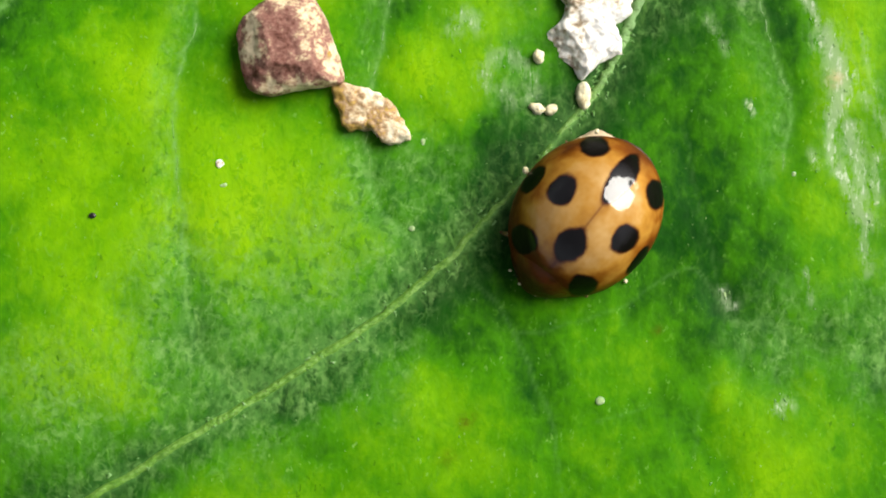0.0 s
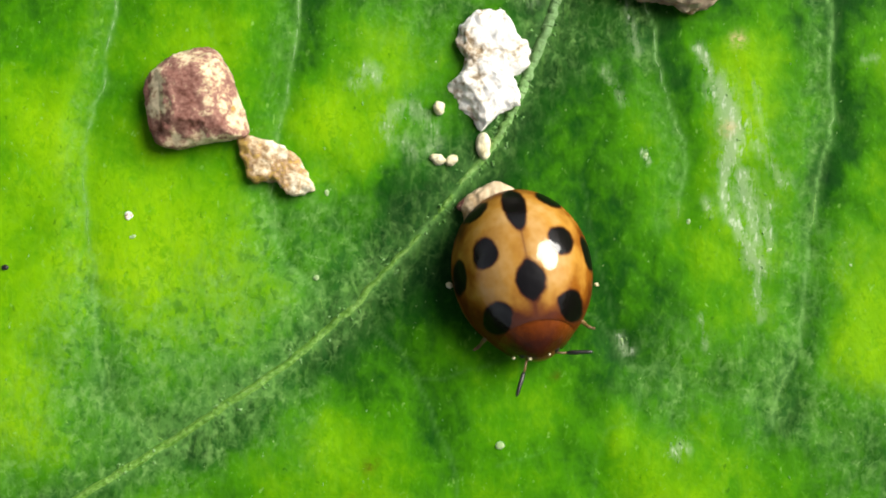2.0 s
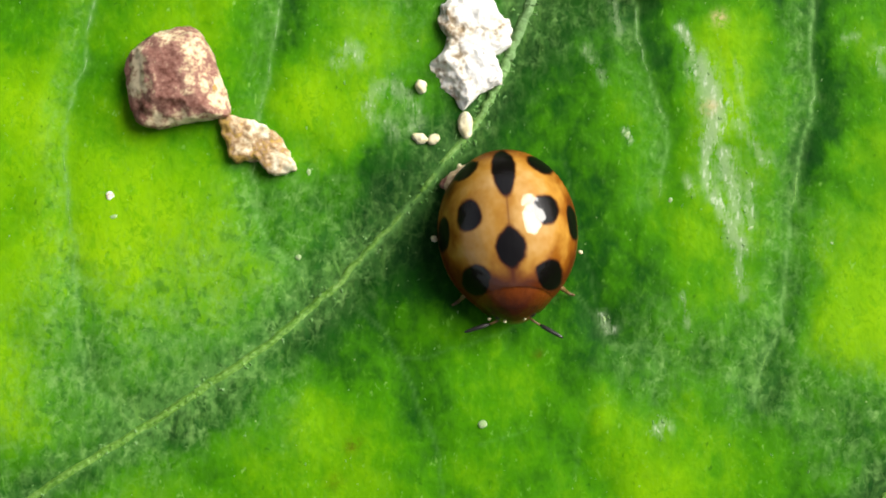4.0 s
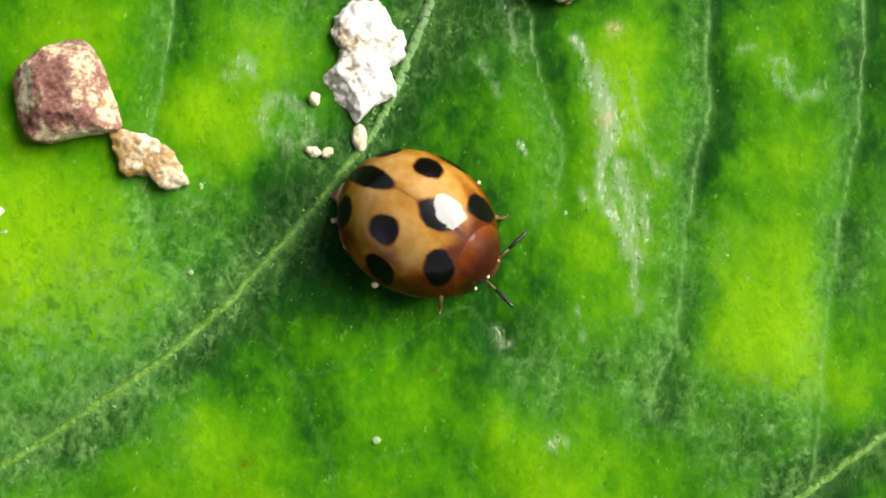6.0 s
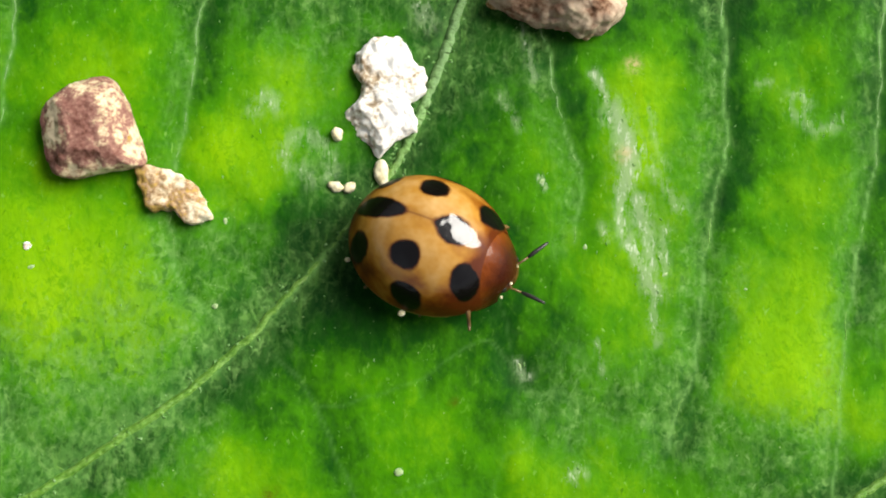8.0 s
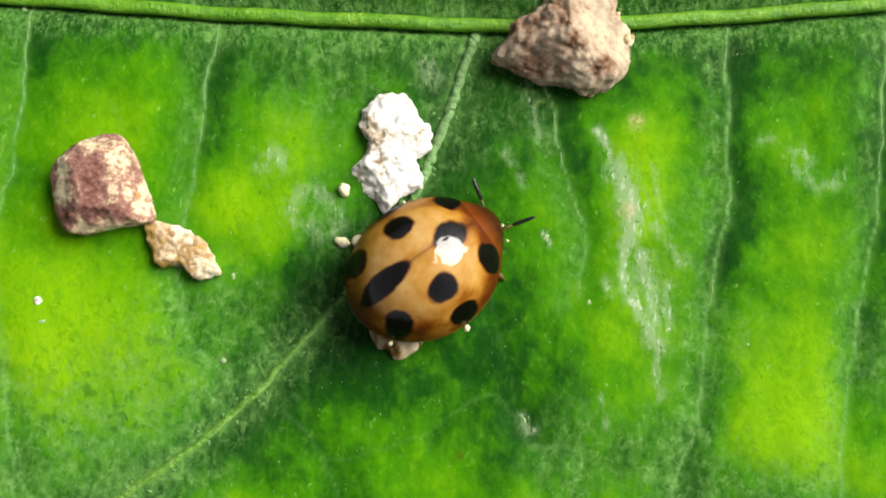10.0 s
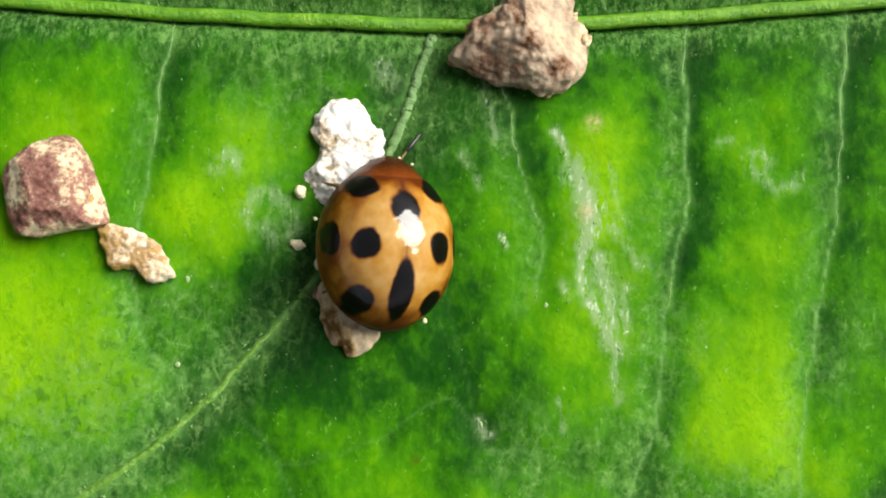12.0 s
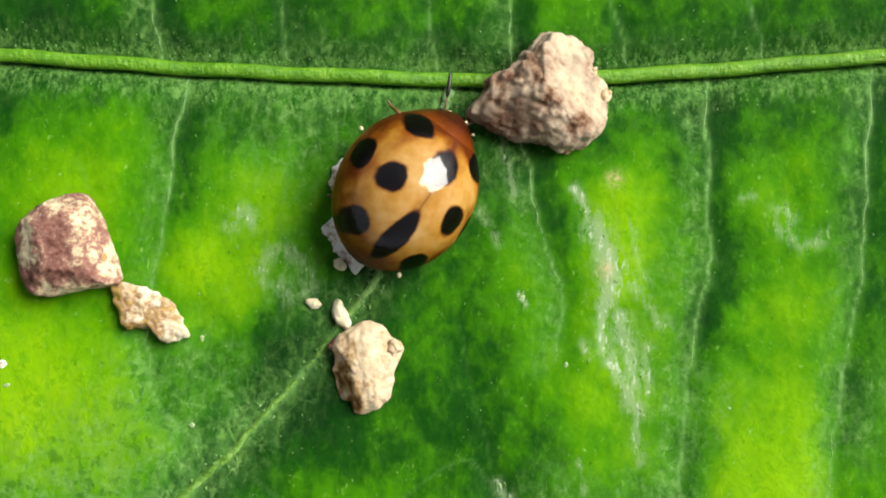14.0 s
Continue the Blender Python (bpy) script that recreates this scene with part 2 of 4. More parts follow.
    h = s.math("ADD", s.math("ADD", s.math("MULTIPLY", fine, 0.5), s.math("MULTIPLY", mottle, 0.8)), s.math("MULTIPLY", crinkle, 0.35))
    s.relief(h, 0.05, 0.7)
    return s.mat


def vein_material(name, dark, light, edge, pale=None, grain=4.2):
    s = Shade(name, roughness=0.4)
    v = s.noise(grain, 5, 0.75, s.stretched(0.8, 1.2, 1.0))
    col = s.ramp(v, [(0.38, dark), (0.52, light), (0.64, edge)])
    if pale:      # paler where the vein leaves the midrib
        xyz = s.tree.nodes.new("ShaderNodeSeparateXYZ")
        s.link(s.coords, xyz.inputs[0])
        col = s.mix(s.math("MULTIPLY", s.span(xyz.outputs["Y"], 3.0, 8.0), 0.8), col, pale)
    s.colour(col)
    s.relief(s.noise(5.0, 4, 0.7), 0.12, 0.9)
    return s.mat


def crumb_material(name, stops, scale=1.6, pits=0.12, roughness=0.85, detail=6, patches=(), centre=(0, 0), grain=0.3, crack=0.0):
    s = Shade(name, roughness=roughness, specular=0.25)
    a = s.noise(scale, detail, 0.68)
    b = s.noise(scale * 4.5, 4, 0.7)
    v = s.math("ADD", s.math("MULTIPLY", a, 1.0 - grain), s.math("MULTIPLY", b, grain))
    for x, y, rx, ry, k in patches:      # weathered or bare places of the crust, and shade painted into its colour
        m = s.tree.nodes.new("ShaderNodeMapping")
        m.inputs["Scale"].default_value = (1 / rx, 1 / ry, 0)
        m.inputs["Location"].default_value = ((centre[0] - x) / rx, (centre[1] - y) / ry, 0)
        s.link(s.coords, m.inputs["Vector"])
        far = node(s.tree, "VectorMath", [("operation", "LENGTH")])
        s.link(m.outputs["Vector"], far.inputs[0])
        v = s.math("ADD", v, s.math("MULTIPLY", s.span(far.outputs["Value"], 1.25, 0.45), k))
    v = s.math("SUBTRACT", v, s.math("MULTIPLY", s.span(s.cells(scale * 2.4), 0.42, 0.80), crack))
    s.colour(s.ramp(v, stops))
    s.relief(s.math("ADD", s.math("MULTIPLY", s.cells(scale * 3.0), 0.2), s.noise(scale * 5, 5, 0.75)), pits, 0.8)
    return s.mat


LEAF = leaf_material()
MIDRIB = vein_material("midrib_green", (0.070, 0.225, 0.002), (0.110, 0.300, 0.003), (0.165, 0.365, 0.020), grain=1.6)
SIDE_VEIN = vein_material("side_vein_green", (0.068, 0.20, 0.012), (0.135, 0.31, 0.030), (0.205, 0.39, 0.080), (0.17, 0.315, 0.115))
FUZZ = vein_material("pale_vein_fuzz", (0.06, 0.19, 0.02), (0.12, 0.28, 0.06), (0.22, 0.39, 0.15))
SOIL = crumb_material("dark_soil", [(0.3, (0.012, 0.018, 0.006)), (0.7, (0.04, 0.045, 0.02))], 0.2, 0.5)
GRAIN_MAT = crumb_material("cream_grain", [(0.34, (0.50, 0.41, 0.17)), (0.46, (0.76, 0.68, 0.42)), (0.6, (0.85, 0.80, 0.60))], 2.0, 0.05)

FLECK = crumb_material("pale_fleck", [(0.35, (0.20, 0.34, 0.11)), (0.6, (0.38, 0.50, 0.25))], 3.0, 0.02)


def elytra_material():
    s = Shade("glossy_elytra", roughness=0.4, coat=1.0, coat_roughness=0.085, specular=0.05)
    s.bsdf.inputs["Coat IOR"].default_value = 1.63
    rim = node(s.tree, "LayerWeight", Blend=0.5)
    s.link(s.math("ADD", s.math("MULTIPLY", s.span(rim.outputs["Facing"], 0.36, 0.20), 0.95), 0.05), s.bsdf.inputs["Coat Weight"])
    # pale sheen mid-back and shaded rim painted into the tan; the front is red-brown
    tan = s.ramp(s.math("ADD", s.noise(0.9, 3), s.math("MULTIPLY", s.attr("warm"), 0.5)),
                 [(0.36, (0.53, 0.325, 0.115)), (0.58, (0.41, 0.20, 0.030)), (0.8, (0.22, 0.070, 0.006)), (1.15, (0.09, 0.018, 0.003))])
    tan = s.mix(s.attr("seam"), tan, (0.10, 0.025, 0.008))
    edge = s.math("ADD", s.attr("spot"), s.math("MULTIPLY", s.math("SUBTRACT", s.noise(1.6, 2, 0.5), 0.5), 0.55))
    fringe = s.mix(s.span(edge, 0.36, 0.55), tan, (0.085, 0.020, 0.005))
    col = s.mix(s.span(edge, 0.48, 0.62), fringe, (0.003, 0.002, 0.002))
    s.colour(col)
    s.relief(s.noise(1.5, 2, 0.5), 0.08, 0.5)
    lacquer = node(s.tree, "Bump", Strength=0.55, Distance=0.14 * MM)
    s.link(s.noise(1.4, 1.5, 0.5), lacquer.inputs["Height"])
    s.link(lacquer.outputs["Normal"], s.bsdf.inputs["Coat Normal"])
    return s.mat


def shell_material(name, stops, coat=0.6, rough=0.35):
    s = Shade(name, roughness=rough, coat=coat, coat_roughness=0.12)
    s.colour(s.ramp(s.noise(1.8, 4, 0.6), stops))
    s.relief(s.noise(12.0, 2), 0.008, 0.5)
    return s.mat


ELYTRA = elytra_material()


def shield_material():
    s = Shade("red_brown_shell", roughness=0.4, coat=0.25, coat_roughness=0.10, specular=0.12)
    xyz = s.tree.nodes.new("ShaderNodeSeparateXYZ")
    s.link(s.coords, xyz.inputs[0])
    v = s.math("ADD", xyz.outputs["X"], s.math("MULTIPLY", s.math("SUBTRACT", s.noise(1.8, 4, 0.6), 0.5), 0.7))
    s.colour(s.ramp(s.span(v, 1.7, 2.7), [(0.0, (0.23, 0.064, 0.005)), (0.45, (0.15, 0.032, 0.003)), (1.0, (0.040, 0.007, 0.002))]))
    s.relief(s.noise(2.5, 3), 0.10, 0.6)
    return s.mat


PRONOTUM = shield_material()
HEAD = shell_material("dark_head", [(0.3, (0.05, 0.012, 0.004)), (0.7, (0.16, 0.05, 0.012))])
BELLY = shell_material("dark_belly", [(0.3, (0.02, 0.008, 0.004)), (0.7, (0.05, 0.02, 0.008))], 0.2, 0.5)
LEG = shell_material("straw_leg", [(0.3, (0.07, 0.033, 0.010)), (0.7, (0.21, 0.125, 0.036))], 0.2, 0.5)
RIM = shell_material("amber_rim", [(0.3, (0.16, 0.060, 0.008)), (0.7, (0.34, 0.17, 0.045))], 0.8, 0.3)
BLACK = shell_material("black_horn", [(0.3, (0.004, 0.004, 0.004)), (0.7, (0.015, 0.012, 0.01))], 0.3, 0.4)

# ---------------------------------------------------------------- leaf
MIDRIB_LINE = spline([(-75, 16.5), (-40, 15.4), (-21, 13.95), (-14.75, 13.42), (-6.9, 12.78), (0.5, 12.36), (3.9, 12.32), (8.5, 12.5), (15.4, 12.95), (40, 14.6), (80, 16)], 8)
# each: points from the midrib outwards, width of the pale line, its strength
VEINS = [
    ([(0.95, 12.3), (0.56, 11.3), (-0.03, 9.53), (-0.71, 7.77), (-1.29, 6.4), (-2.36, 4.65), (-4.96, 1.56), (-7.85, -1.43), (-11.69, -4.21), (-18.0, -8.2), (-27, -14)], 0.15, 0.9),
    ([(9.5, 12.5), (9.35, 11.2), (9.41, 8.29), (9.28, 5.77), (8.66, 2.69), (8.54, 1.16), (8.02, -1.88), (7.5, -3.4), (7.3, -4.2)], 0.05, 0.95),
    ([(-8.2, 12.8), (-8.46, 10.99), (-8.92, 7.82), (-9.39, 5.66), (-9.5, 3.5), (-9.44, 1.95), (-8.84, 0.98), (-8.0, 0.3), (-7.4, -0.9)], 0.045, 0.85),
    ([(-15.0, 13.4), (-15.03, 11.45), (-15.36, 8.06), (-15.9, 5.5), (-15.95, 3.5), (-15.6, 0.5), (-15.2, -3.26), (-13.82, -4.6), (-12.25, -5.16)], 0.045, 0.85),
    ([(3.0, 11.9), (3.37, 9.31), (4.02, 6.37), (4.49, 5.0), (4.28, 2.7)], 0.045, 0.8),
    ([(15.0, 12.9), (14.59, 8.26), (14.44, 6.34), (13.79, 2.91), (13.2, -0.5), (12.9, -3.5), (12.7, -6.3)], 0.045, 0.85),
    ([(28.3, 13.9), (27.0, 9.5), (26.0, 6.4), (24.9, 4.65), (22.3, 1.56), (19.4, -1.43), (15.0, -4.74), (12.35, -6.76), (9.0, -9.2), (2.0, -13.5)], 0.13, 0.85),
    ([(-18.62, 13.59), (-20.60, 10.41), (-21.84, 8.43), (-25.17, 4.26)], 0.09, 0.8),
    ([(2.34, -1.51), (1.1, -0.56), (-0.72, -1.7), (-2.64, -2.47), (-4.4, -2.8)], 0.05, 0.36),
    ([(2.1, -1.4), (2.43, -2.08), (2.94, -2.57), (2.76, -3.97), (1.75, -4.58), (1.4, -6.5)], 0.05, 0.40),
    ([(2.94, -2.57), (3.51, -2.27), (4.23, -2.42), (4.98, -2.93), (6.11, -3.24), (7.62, -3.54), (9.2, -4.4), (11.32, -5.99)], 0.055, 0.42),
    ([(4.15, -2.58), (4.0, -3.4), (3.84, -4.16)], 0.06, 0.45),
    ([(-1.8, -5.6), (-0.53, -5.26), (0.1, -4.97)], 0.04, 0.36),
    ([(11.9, 9.6), (11.75, 8.6), (11.95, 7.9)], 0.035, 0.36),
    ([(-12.0, 9.9), (-11.75, 9.2), (-11.55, 8.6)], 0.04, 0.40),
    ([(-6.0, 10.6), (-5.75, 9.4), (-5.85, 8.5)], 0.06, 0.40),
    ([(-4.3, 10.2), (-4.55, 9.2), (-4.9, 8.4)], 0.05, 0.36),
    ([(-6.4, -0.3), (-5.72, -1.14), (-4.55, -2.66), (-3.97, -3.99), (-3.2, -5.69), (-2.8, -9)], 0.06, 0.42),
    ([(1.0, 4.0), (1.6, 1.2), (2.34, -1.51)], 0.035, 0.3),
    ([(-9.3, 13.1), (-9.54, 15.2), (-10.6, 19)], 0.07, 0.85),
    ([(-4.84, 13.0), (-4.94, 15.1), (-5.4, 19)], 0.045, 0.55),
    ([(0.28, 12.7), (0.09, 15.0), (-0.2, 19)], 0.045, 0.55),
    ([(2.87, 12.6), (2.78, 15.0), (2.5, 19)], 0.05, 0.75),
    ([(6.8, 12.8), (6.22, 15.0), (5.4, 19)], 0.045, 0.55),
    ([(11.4, 12.9), (10.94, 14.9), (10.0, 19)], 0.045, 0.55),
]


def wavering(line, size):
    """The line with small uneven bends."""
    out = np.array(line, float)
    out[:, 0] += size * value_noise(line[:, 0] + 50, line[:, 1] + 50, 1.1, 31) + 0.7 * size * value_noise(line[:, 0] + 50, line[:, 1] + 50, 2.6, 33)
    out[:, 1] += size * value_noise(line[:, 0] + 50, line[:, 1] + 50, 1.1, 32)
    return out


VEINS = [(wavering(spline(p, 14 if k > 0.7 else 8), 0.035 if w > 0.1 else 0.10), w, k) for p, w, k in VEINS]
# yellow fields between the veins: x, y, radius, strength
FIELDS = [(6.6, -0.5, 1.6, 0.10), (-14.6, 1.2, 2.6, 0.50), (-12.1, 9.2, 1.9, 0.52), (-7.2, 5.6, 1.6, 0.52), (-9.8, -0.9, 1.7, 0.36), (6.5, 7.8, 1.7, 0.52),
          (12.0, 8.4, 1.5, 0.32), (11.2, -0.9, 2.0, 0.52), (12.4, 3.6, 1.6, 0.30), (-0.1, -3.2, 1.3, 0.15), (-2.6, -6.1, 2.0, 0.26),
          (-7.2, -5.6, 1.6, 0.30), (4.6, 2.2, 1.6, 0.26), (2.9, 5.6, 1.5, 0.16), (-16.6, 5.2, 1.6, 0.48), (-11.8, 1.6, 2.0, 0.34),
          (13.0, -3.0, 1.8, 0.34), (4.4, -6.4, 2.1, 0.42), (-19.5, 3.0, 2.6, 0.5), (-18.5, -3.5, 2.2, 0.35), (-12, -9.5, 3.0, 0.5), (6.0, 5.2, 1.5, 0.25),
          (-5.6, 8.6, 1.4, 0.34), (-1.4, 14.3, 1.6, 0.18), (4.6, 14.8, 1.6, 0.14)]
# deep green patches, those beside the ladybird's path partly painted shade
DARKS = [(12.6, -6.6, 1.5, 0.16), (1.9, 4.7, 1.3, 0.05), (-4.8, 10.6, 2.2, 0.04), (2.2, 8.8, 1.9, 0.13), (7.2, -3.0, 2.0, 0.07), (-5.0, 3.2, 1.9, 0.28), (-3.4, 0.4, 2.1, 0.27), (-10.2, -4.8, 1.6, 0.2),
         (10.2, -4.7, 1.6, 0.14), (-15.6, -2.2, 1.6, 0.2), (-1.0, 0.2, 2.0, 0.06), (-12.5, 13.8, 2.2, 0.2), (8.9, 9.5, 1.6, 0.18), (9.0, 4.5, 1.3, 0.2),
         (2.6, -0.6, 1.5, 0.10), (1.4, 2.4, 1.6, 0.06), (1.4, -3.0, 1.7, 0.14), (-6.5, -2.6, 1.2, 0.15), (1.4, 6.9, 2.0, 0.08), (-2.0, 2.6, 2.0, 0.08)]
# patches a little paler or deeper than their surroundings, by pigment and by painted shade
PALER = [(-20.4, -3.9, 2.4, 0.15), (7.0, 2.0, 1.7, 0.13), (-15.7, 0.6, 1.2, 0.13), (-15.9, 9.3, 1.7, 0.11), (-18.3, 7.3, 1.2, 0.1), (-10.9, 14.2, 1.2, 0.09),
         (-5.6, -7.3, 1.2, 0.09), (-4.8, -1.9, 1.5, 0.075), (-2.2, -1.6, 1.6, 0.10), (8.9, 4.8, 1.7, 0.07), (-15.3, -5.7, 2.4, 0.07), (3.3, 7.7, 1.2, 0.07), (-4.3, 3.4, 1.2, 0.07),
         (12.7, 6.2, 1.2, 0.06), (-0.5, -3.6, 1.2, 0.06), (8.8, -5.0, 2.4, 0.04), (9.0, 9.1, 1.2, 0.06)]
# those near the ladybird's path paint its soft shadow into the leaf colour
DEEPER = [(-4.5, 3.3, 1.3, 0.05), (1.3, 1.1, 1.4, 0.05), (-8.0, -0.9, 1.1, 0.08), (-5.0, 2.1, 1.2, 0.10), (2.2, 0.9, 1.6, 0.04), (-3.4, 4.4, 1.1, 0.05), (-18.2, 3.5, 2.4, 0.27), (5.2, 7.7, 2.4, 0.17), (-9.9, -0.8, 2.4, 0.15), (-3.2, -5.4, 1.7, 0.16), (-12.8, -7.4, 2.4, 0.18), (-12.0, 9.2, 1.7, 0.18),
          (10.7, -0.8, 1.7, 0.16), (12.7, 7.6, 2.4, 0.13), (-0.7, 14.1, 2.4, 0.13), (-6.2, 6.3, 1.7, 0.12), (5.1, -5.0, 1.7, 0.12), (10.8, 3.4, 1.2, 0.13),
          (-10.4, -7.4, 1.2, 0.13), (-20.8, 5.4, 1.7, 0.11), (-13.0, -0.1, 1.2, 0.1), (12.6, 2.0, 2.4, 0.06), (10.9, 9.1, 1.2, 0.07), (7.1, 9.1, 1.2, 0.07),
          (-15.8, 4.9, 1.7, 0.05), (-10.8, 10.4, 1.2, 0.06), (-3.2, 14.1, 1.7, 0.07), (-4.2, -3.6, 1.7, 0.05), (5.2, 6.2, 1.7, 0.05), (6.8, 13.9, 1.2, 0.06)]
FILMS = [(-10.5, 0.8, 2.2, 0.40), (-12.5, -1.5, 2.0, 0.35), (-8.0, 2.6, 1.5, 0.3), (-9.5, -3.6, 1.8, 0.9), (-16.0, -1.0, 1.6, 0.4), (-7.5, 0.6, 1.8, 0.6), (-14.5, -3.4, 2.4, 1.1), (-11.0, -2.5, 2.0, 0.6), (-4.8, 5.6, 1.2, 0.6), (-4.0, 10.8, 3.0, 0.5), (1.8, 9.0, 1.6, 0.4), (7.6, -2.8, 2.0, 0.7),
         (4.0, -2.6, 1.5, 0.7), (8.6, 6.0, 1.0, 0.4), (9.0, 1.0, 1.3, 0.5), (10.5, -4.8, 1.8, 0.8), (-20, -5.5, 2.4, 0.7), (-12.6, -4.6, 2.0, 0.7), (-8.4, -1.0, 1.2, 0.6), (14.6, 1.0, 1.4, 0.5), (6.4, 3.0, 1.0, 0.5)]  # where the waxy film is thick
SCARS = [([(2.25, -1.1), (2.4, -1.5), (2.55, -1.8)], 0.13, 0.6), ([(4.95, 8.5), (5.15, 8.1), (5.4, 7.36), (5.81, 6.58)], 0.13, 0.85), ([(5.55, 7.2), (5.85, 6.4), (5.98, 5.6), (5.98, 4.66)], 0.36, 1.0), ([(5.98, 4.66), (6.01, 2.94), (6.47, 1.8), (7.03, 1.05)], 0.22, 0.85), ([(6.5, 4.2), (6.7, 2.9), (6.95, 1.7)], 0.26, 0.75), ([(7.24, 3.3), (7.41, 1.6)], 0.16, 0.5), ([(6.75, 7.2), (6.95, 6.5), (7.4, 5.3)], 0.14, 0.28), ([(5.1, 3.3), (5.25, 2.7)], 0.15, 0.5),
         ([(6.4, 6.0), (7.3, 4.6), (7.6, 3.9)], 0.22, 0.4), ([(-5.7, 5.54), (-5.77, 6.02), (-5.48, 6.4), (-5.0, 6.5), (-4.49, 6.4), (-4.08, 5.92), (-4.04, 5.34)], 0.26, 0.36), ([(-5.1, 5.5), (-4.7, 5.0)], 0.25, 0.35),
         ([(11.6, 7.67), (11.84, 7.78), (12.12, 7.63), (12.15, 7.28), (11.87, 7.05), (11.59, 7.25)], 0.18, 0.36), ([(12.05, 6.9), (12.42, 6.61), (12.89, 6.61), (13.35, 6.99)], 0.20, 0.40), ([(10.47, 7.96), (11.13, 8.15)], 0.12, 0.3), ([(-6.74, 7.28), (-6.46, 7.66), (-6.07, 7.37)], 0.22, 0.5), ([(6.9, 1.0), (7.0, -0.6)], 0.12, 0.4),
         ([(5.0, -0.6), (5.2, -1.7)], 0.12, 0.4), ([(3.95, -4.95), (4.25, -4.8), (4.5, -4.9)], 0.16, 0.6), ([(4.2, -5.1), (4.25, -4.6)], 0.12, 0.5), ([(3.0, 4.95), (3.15, 4.6)], 0.09, 0.9), ([(-0.9, 10.9), (-0.6, 10.2)], 0.3, 0.35), ([(2.0, 7.8), (2.4, 6.5)], 0.15, 0.3), ([(2.4, 10.2), (3.0, 8.4)], 0.12, 0.4)]
BROWNS = [(6.25, 8.78, 0.24, 1.0), (5.95, 5.75, 0.26, 0.8)]      # tan scabs
SPOTTED = [(0.14, -2.60, 0.16, 0.8), (-6.05, -5.69, 0.22, 0.9), (-5.85, -5.55, 0.14, 0.7), (-6.6, -6.9, 0.30, 0.5), (12.6, -1.6, 0.2, 0.3)]      # dark olive flecks


def leaf_fields(x, y):
    """Height, pigment and painted-shade masks of the blade at points in mm."""
    yellow, z = np.full(x.shape, 0.36), np.zeros(x.shape)
    wx = x + 0.8 * value_noise(x, y, 0.5, 3) + 0.25 * value_noise(x, y, 1.7, 13)
    wy = y + 0.8 * value_noise(x, y, 0.5, 4) + 0.25 * value_noise(x, y, 1.7, 14)
    for fx, fy, r, k in FIELDS:
        g = np.exp(-(((wx - fx) / (r * 1.1)) ** 2 + ((wy - fy) / (r * 1.35)) ** 2))
        yellow += k * g
        z += 0.22 * k * g
    for fx, fy, r, k in DARKS:
        yellow -= k * np.exp(-((wx - fx) ** 2 + (wy - fy) ** 2) / r ** 2)
    for patches, sign in ((PALER, 1), (DEEPER, -1)):
        for fx, fy, r, k in patches:
            yellow += sign * k * np.exp(-((x - fx) ** 2 + (y - fy) ** 2) / r ** 2)
    bloom, vein = np.full(x.shape, 0.05), np.zeros(x.shape)
    for line, w, k in VEINS:
        dd, along = near_line(x, y, line)
        taper = 1.0 - 0.45 * along
        strong = k if k > 0.5 else 0.55 * k
        halo = 0.22 if w > 0.1 else 0.22 if k > 0.5 else 0.1
        vein = np.maximum(vein, strong * taper * (np.exp(-(dd / (w * (0.8 if w > 0.1 else 0.95))) ** 2) + halo * np.exp(-(dd / (w * 2.8)) ** 2)))
        reach = 0.35 + 5.0 * w
        if w > 0.1:      # a crevice along its upper side
            z -= 0.09 * np.exp(-(near_line(x + 0.14, y - 0.15, line)[0] / 0.11) ** 2)
        yellow -= (0.36 if w > 0.1 else 0.08) * (0.4 + k * 0.6) * np.exp(-(dd / reach) ** 2)
        if w > 0.1:
            bloom += 0.42 * k * np.exp(-(dd / (reach * 1.1)) ** 2)
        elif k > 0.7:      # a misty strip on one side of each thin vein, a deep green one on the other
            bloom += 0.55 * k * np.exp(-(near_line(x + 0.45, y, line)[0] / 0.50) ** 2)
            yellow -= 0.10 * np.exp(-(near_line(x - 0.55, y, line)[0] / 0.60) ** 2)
        z -= (0.13 if w > 0.1 else 0.06) * np.exp(-(dd / (reach * 1.1)) ** 2)
    for fx, fy, r, k in FILMS:
        bloom += k * np.exp(-((wx - fx) ** 2 + (wy - fy) ** 2) / r ** 2)
    dd, along = near_line(x, y, MIDRIB_LINE)
    yellow -= 0.20 * np.exp(-(dd / 2.0) ** 2)
    bloom += 0.30 * np.exp(-(dd / 1.4) ** 2)
    z -= 0.30 * np.exp(-(dd / 0.7) ** 2) + 0.12 * np.exp(-(dd / 2.0) ** 2)
    below = np.where(y < np.interp(x, MIDRIB_LINE[:, 0], MIDRIB_LINE[:, 1]), dd, -dd)
    z -= 0.16 * np.exp(-((below - 0.33) / 0.12) ** 2)      # a crevice along the midrib's lower side
    fringe = 0.9 * np.exp(-(np.clip(below - 0.45, 0, None) / 0.8) ** 2) * (below > 0.36) + 0.85 * np.exp(-((below + 0.36) / 0.22) ** 2) + 0.22 * np.exp(-((below + 0.8) / 0.7) ** 2) * (below < -0.3)
    z += 0.05 * value_noise(x, y, 0.45, 7) + 0.02 * value_noise(x, y, 1.3, 8)
    scar = np.zeros(x.shape)
    for p, w, k in SCARS:
        dd, along = near_line(x + 0.3 * (wx - x), y + 0.3 * (wy - y), spline(p, 5))
        scar = np.maximum(scar, k * np.exp(-(dd / w) ** 2))
    brown = np.zeros(x.shape)
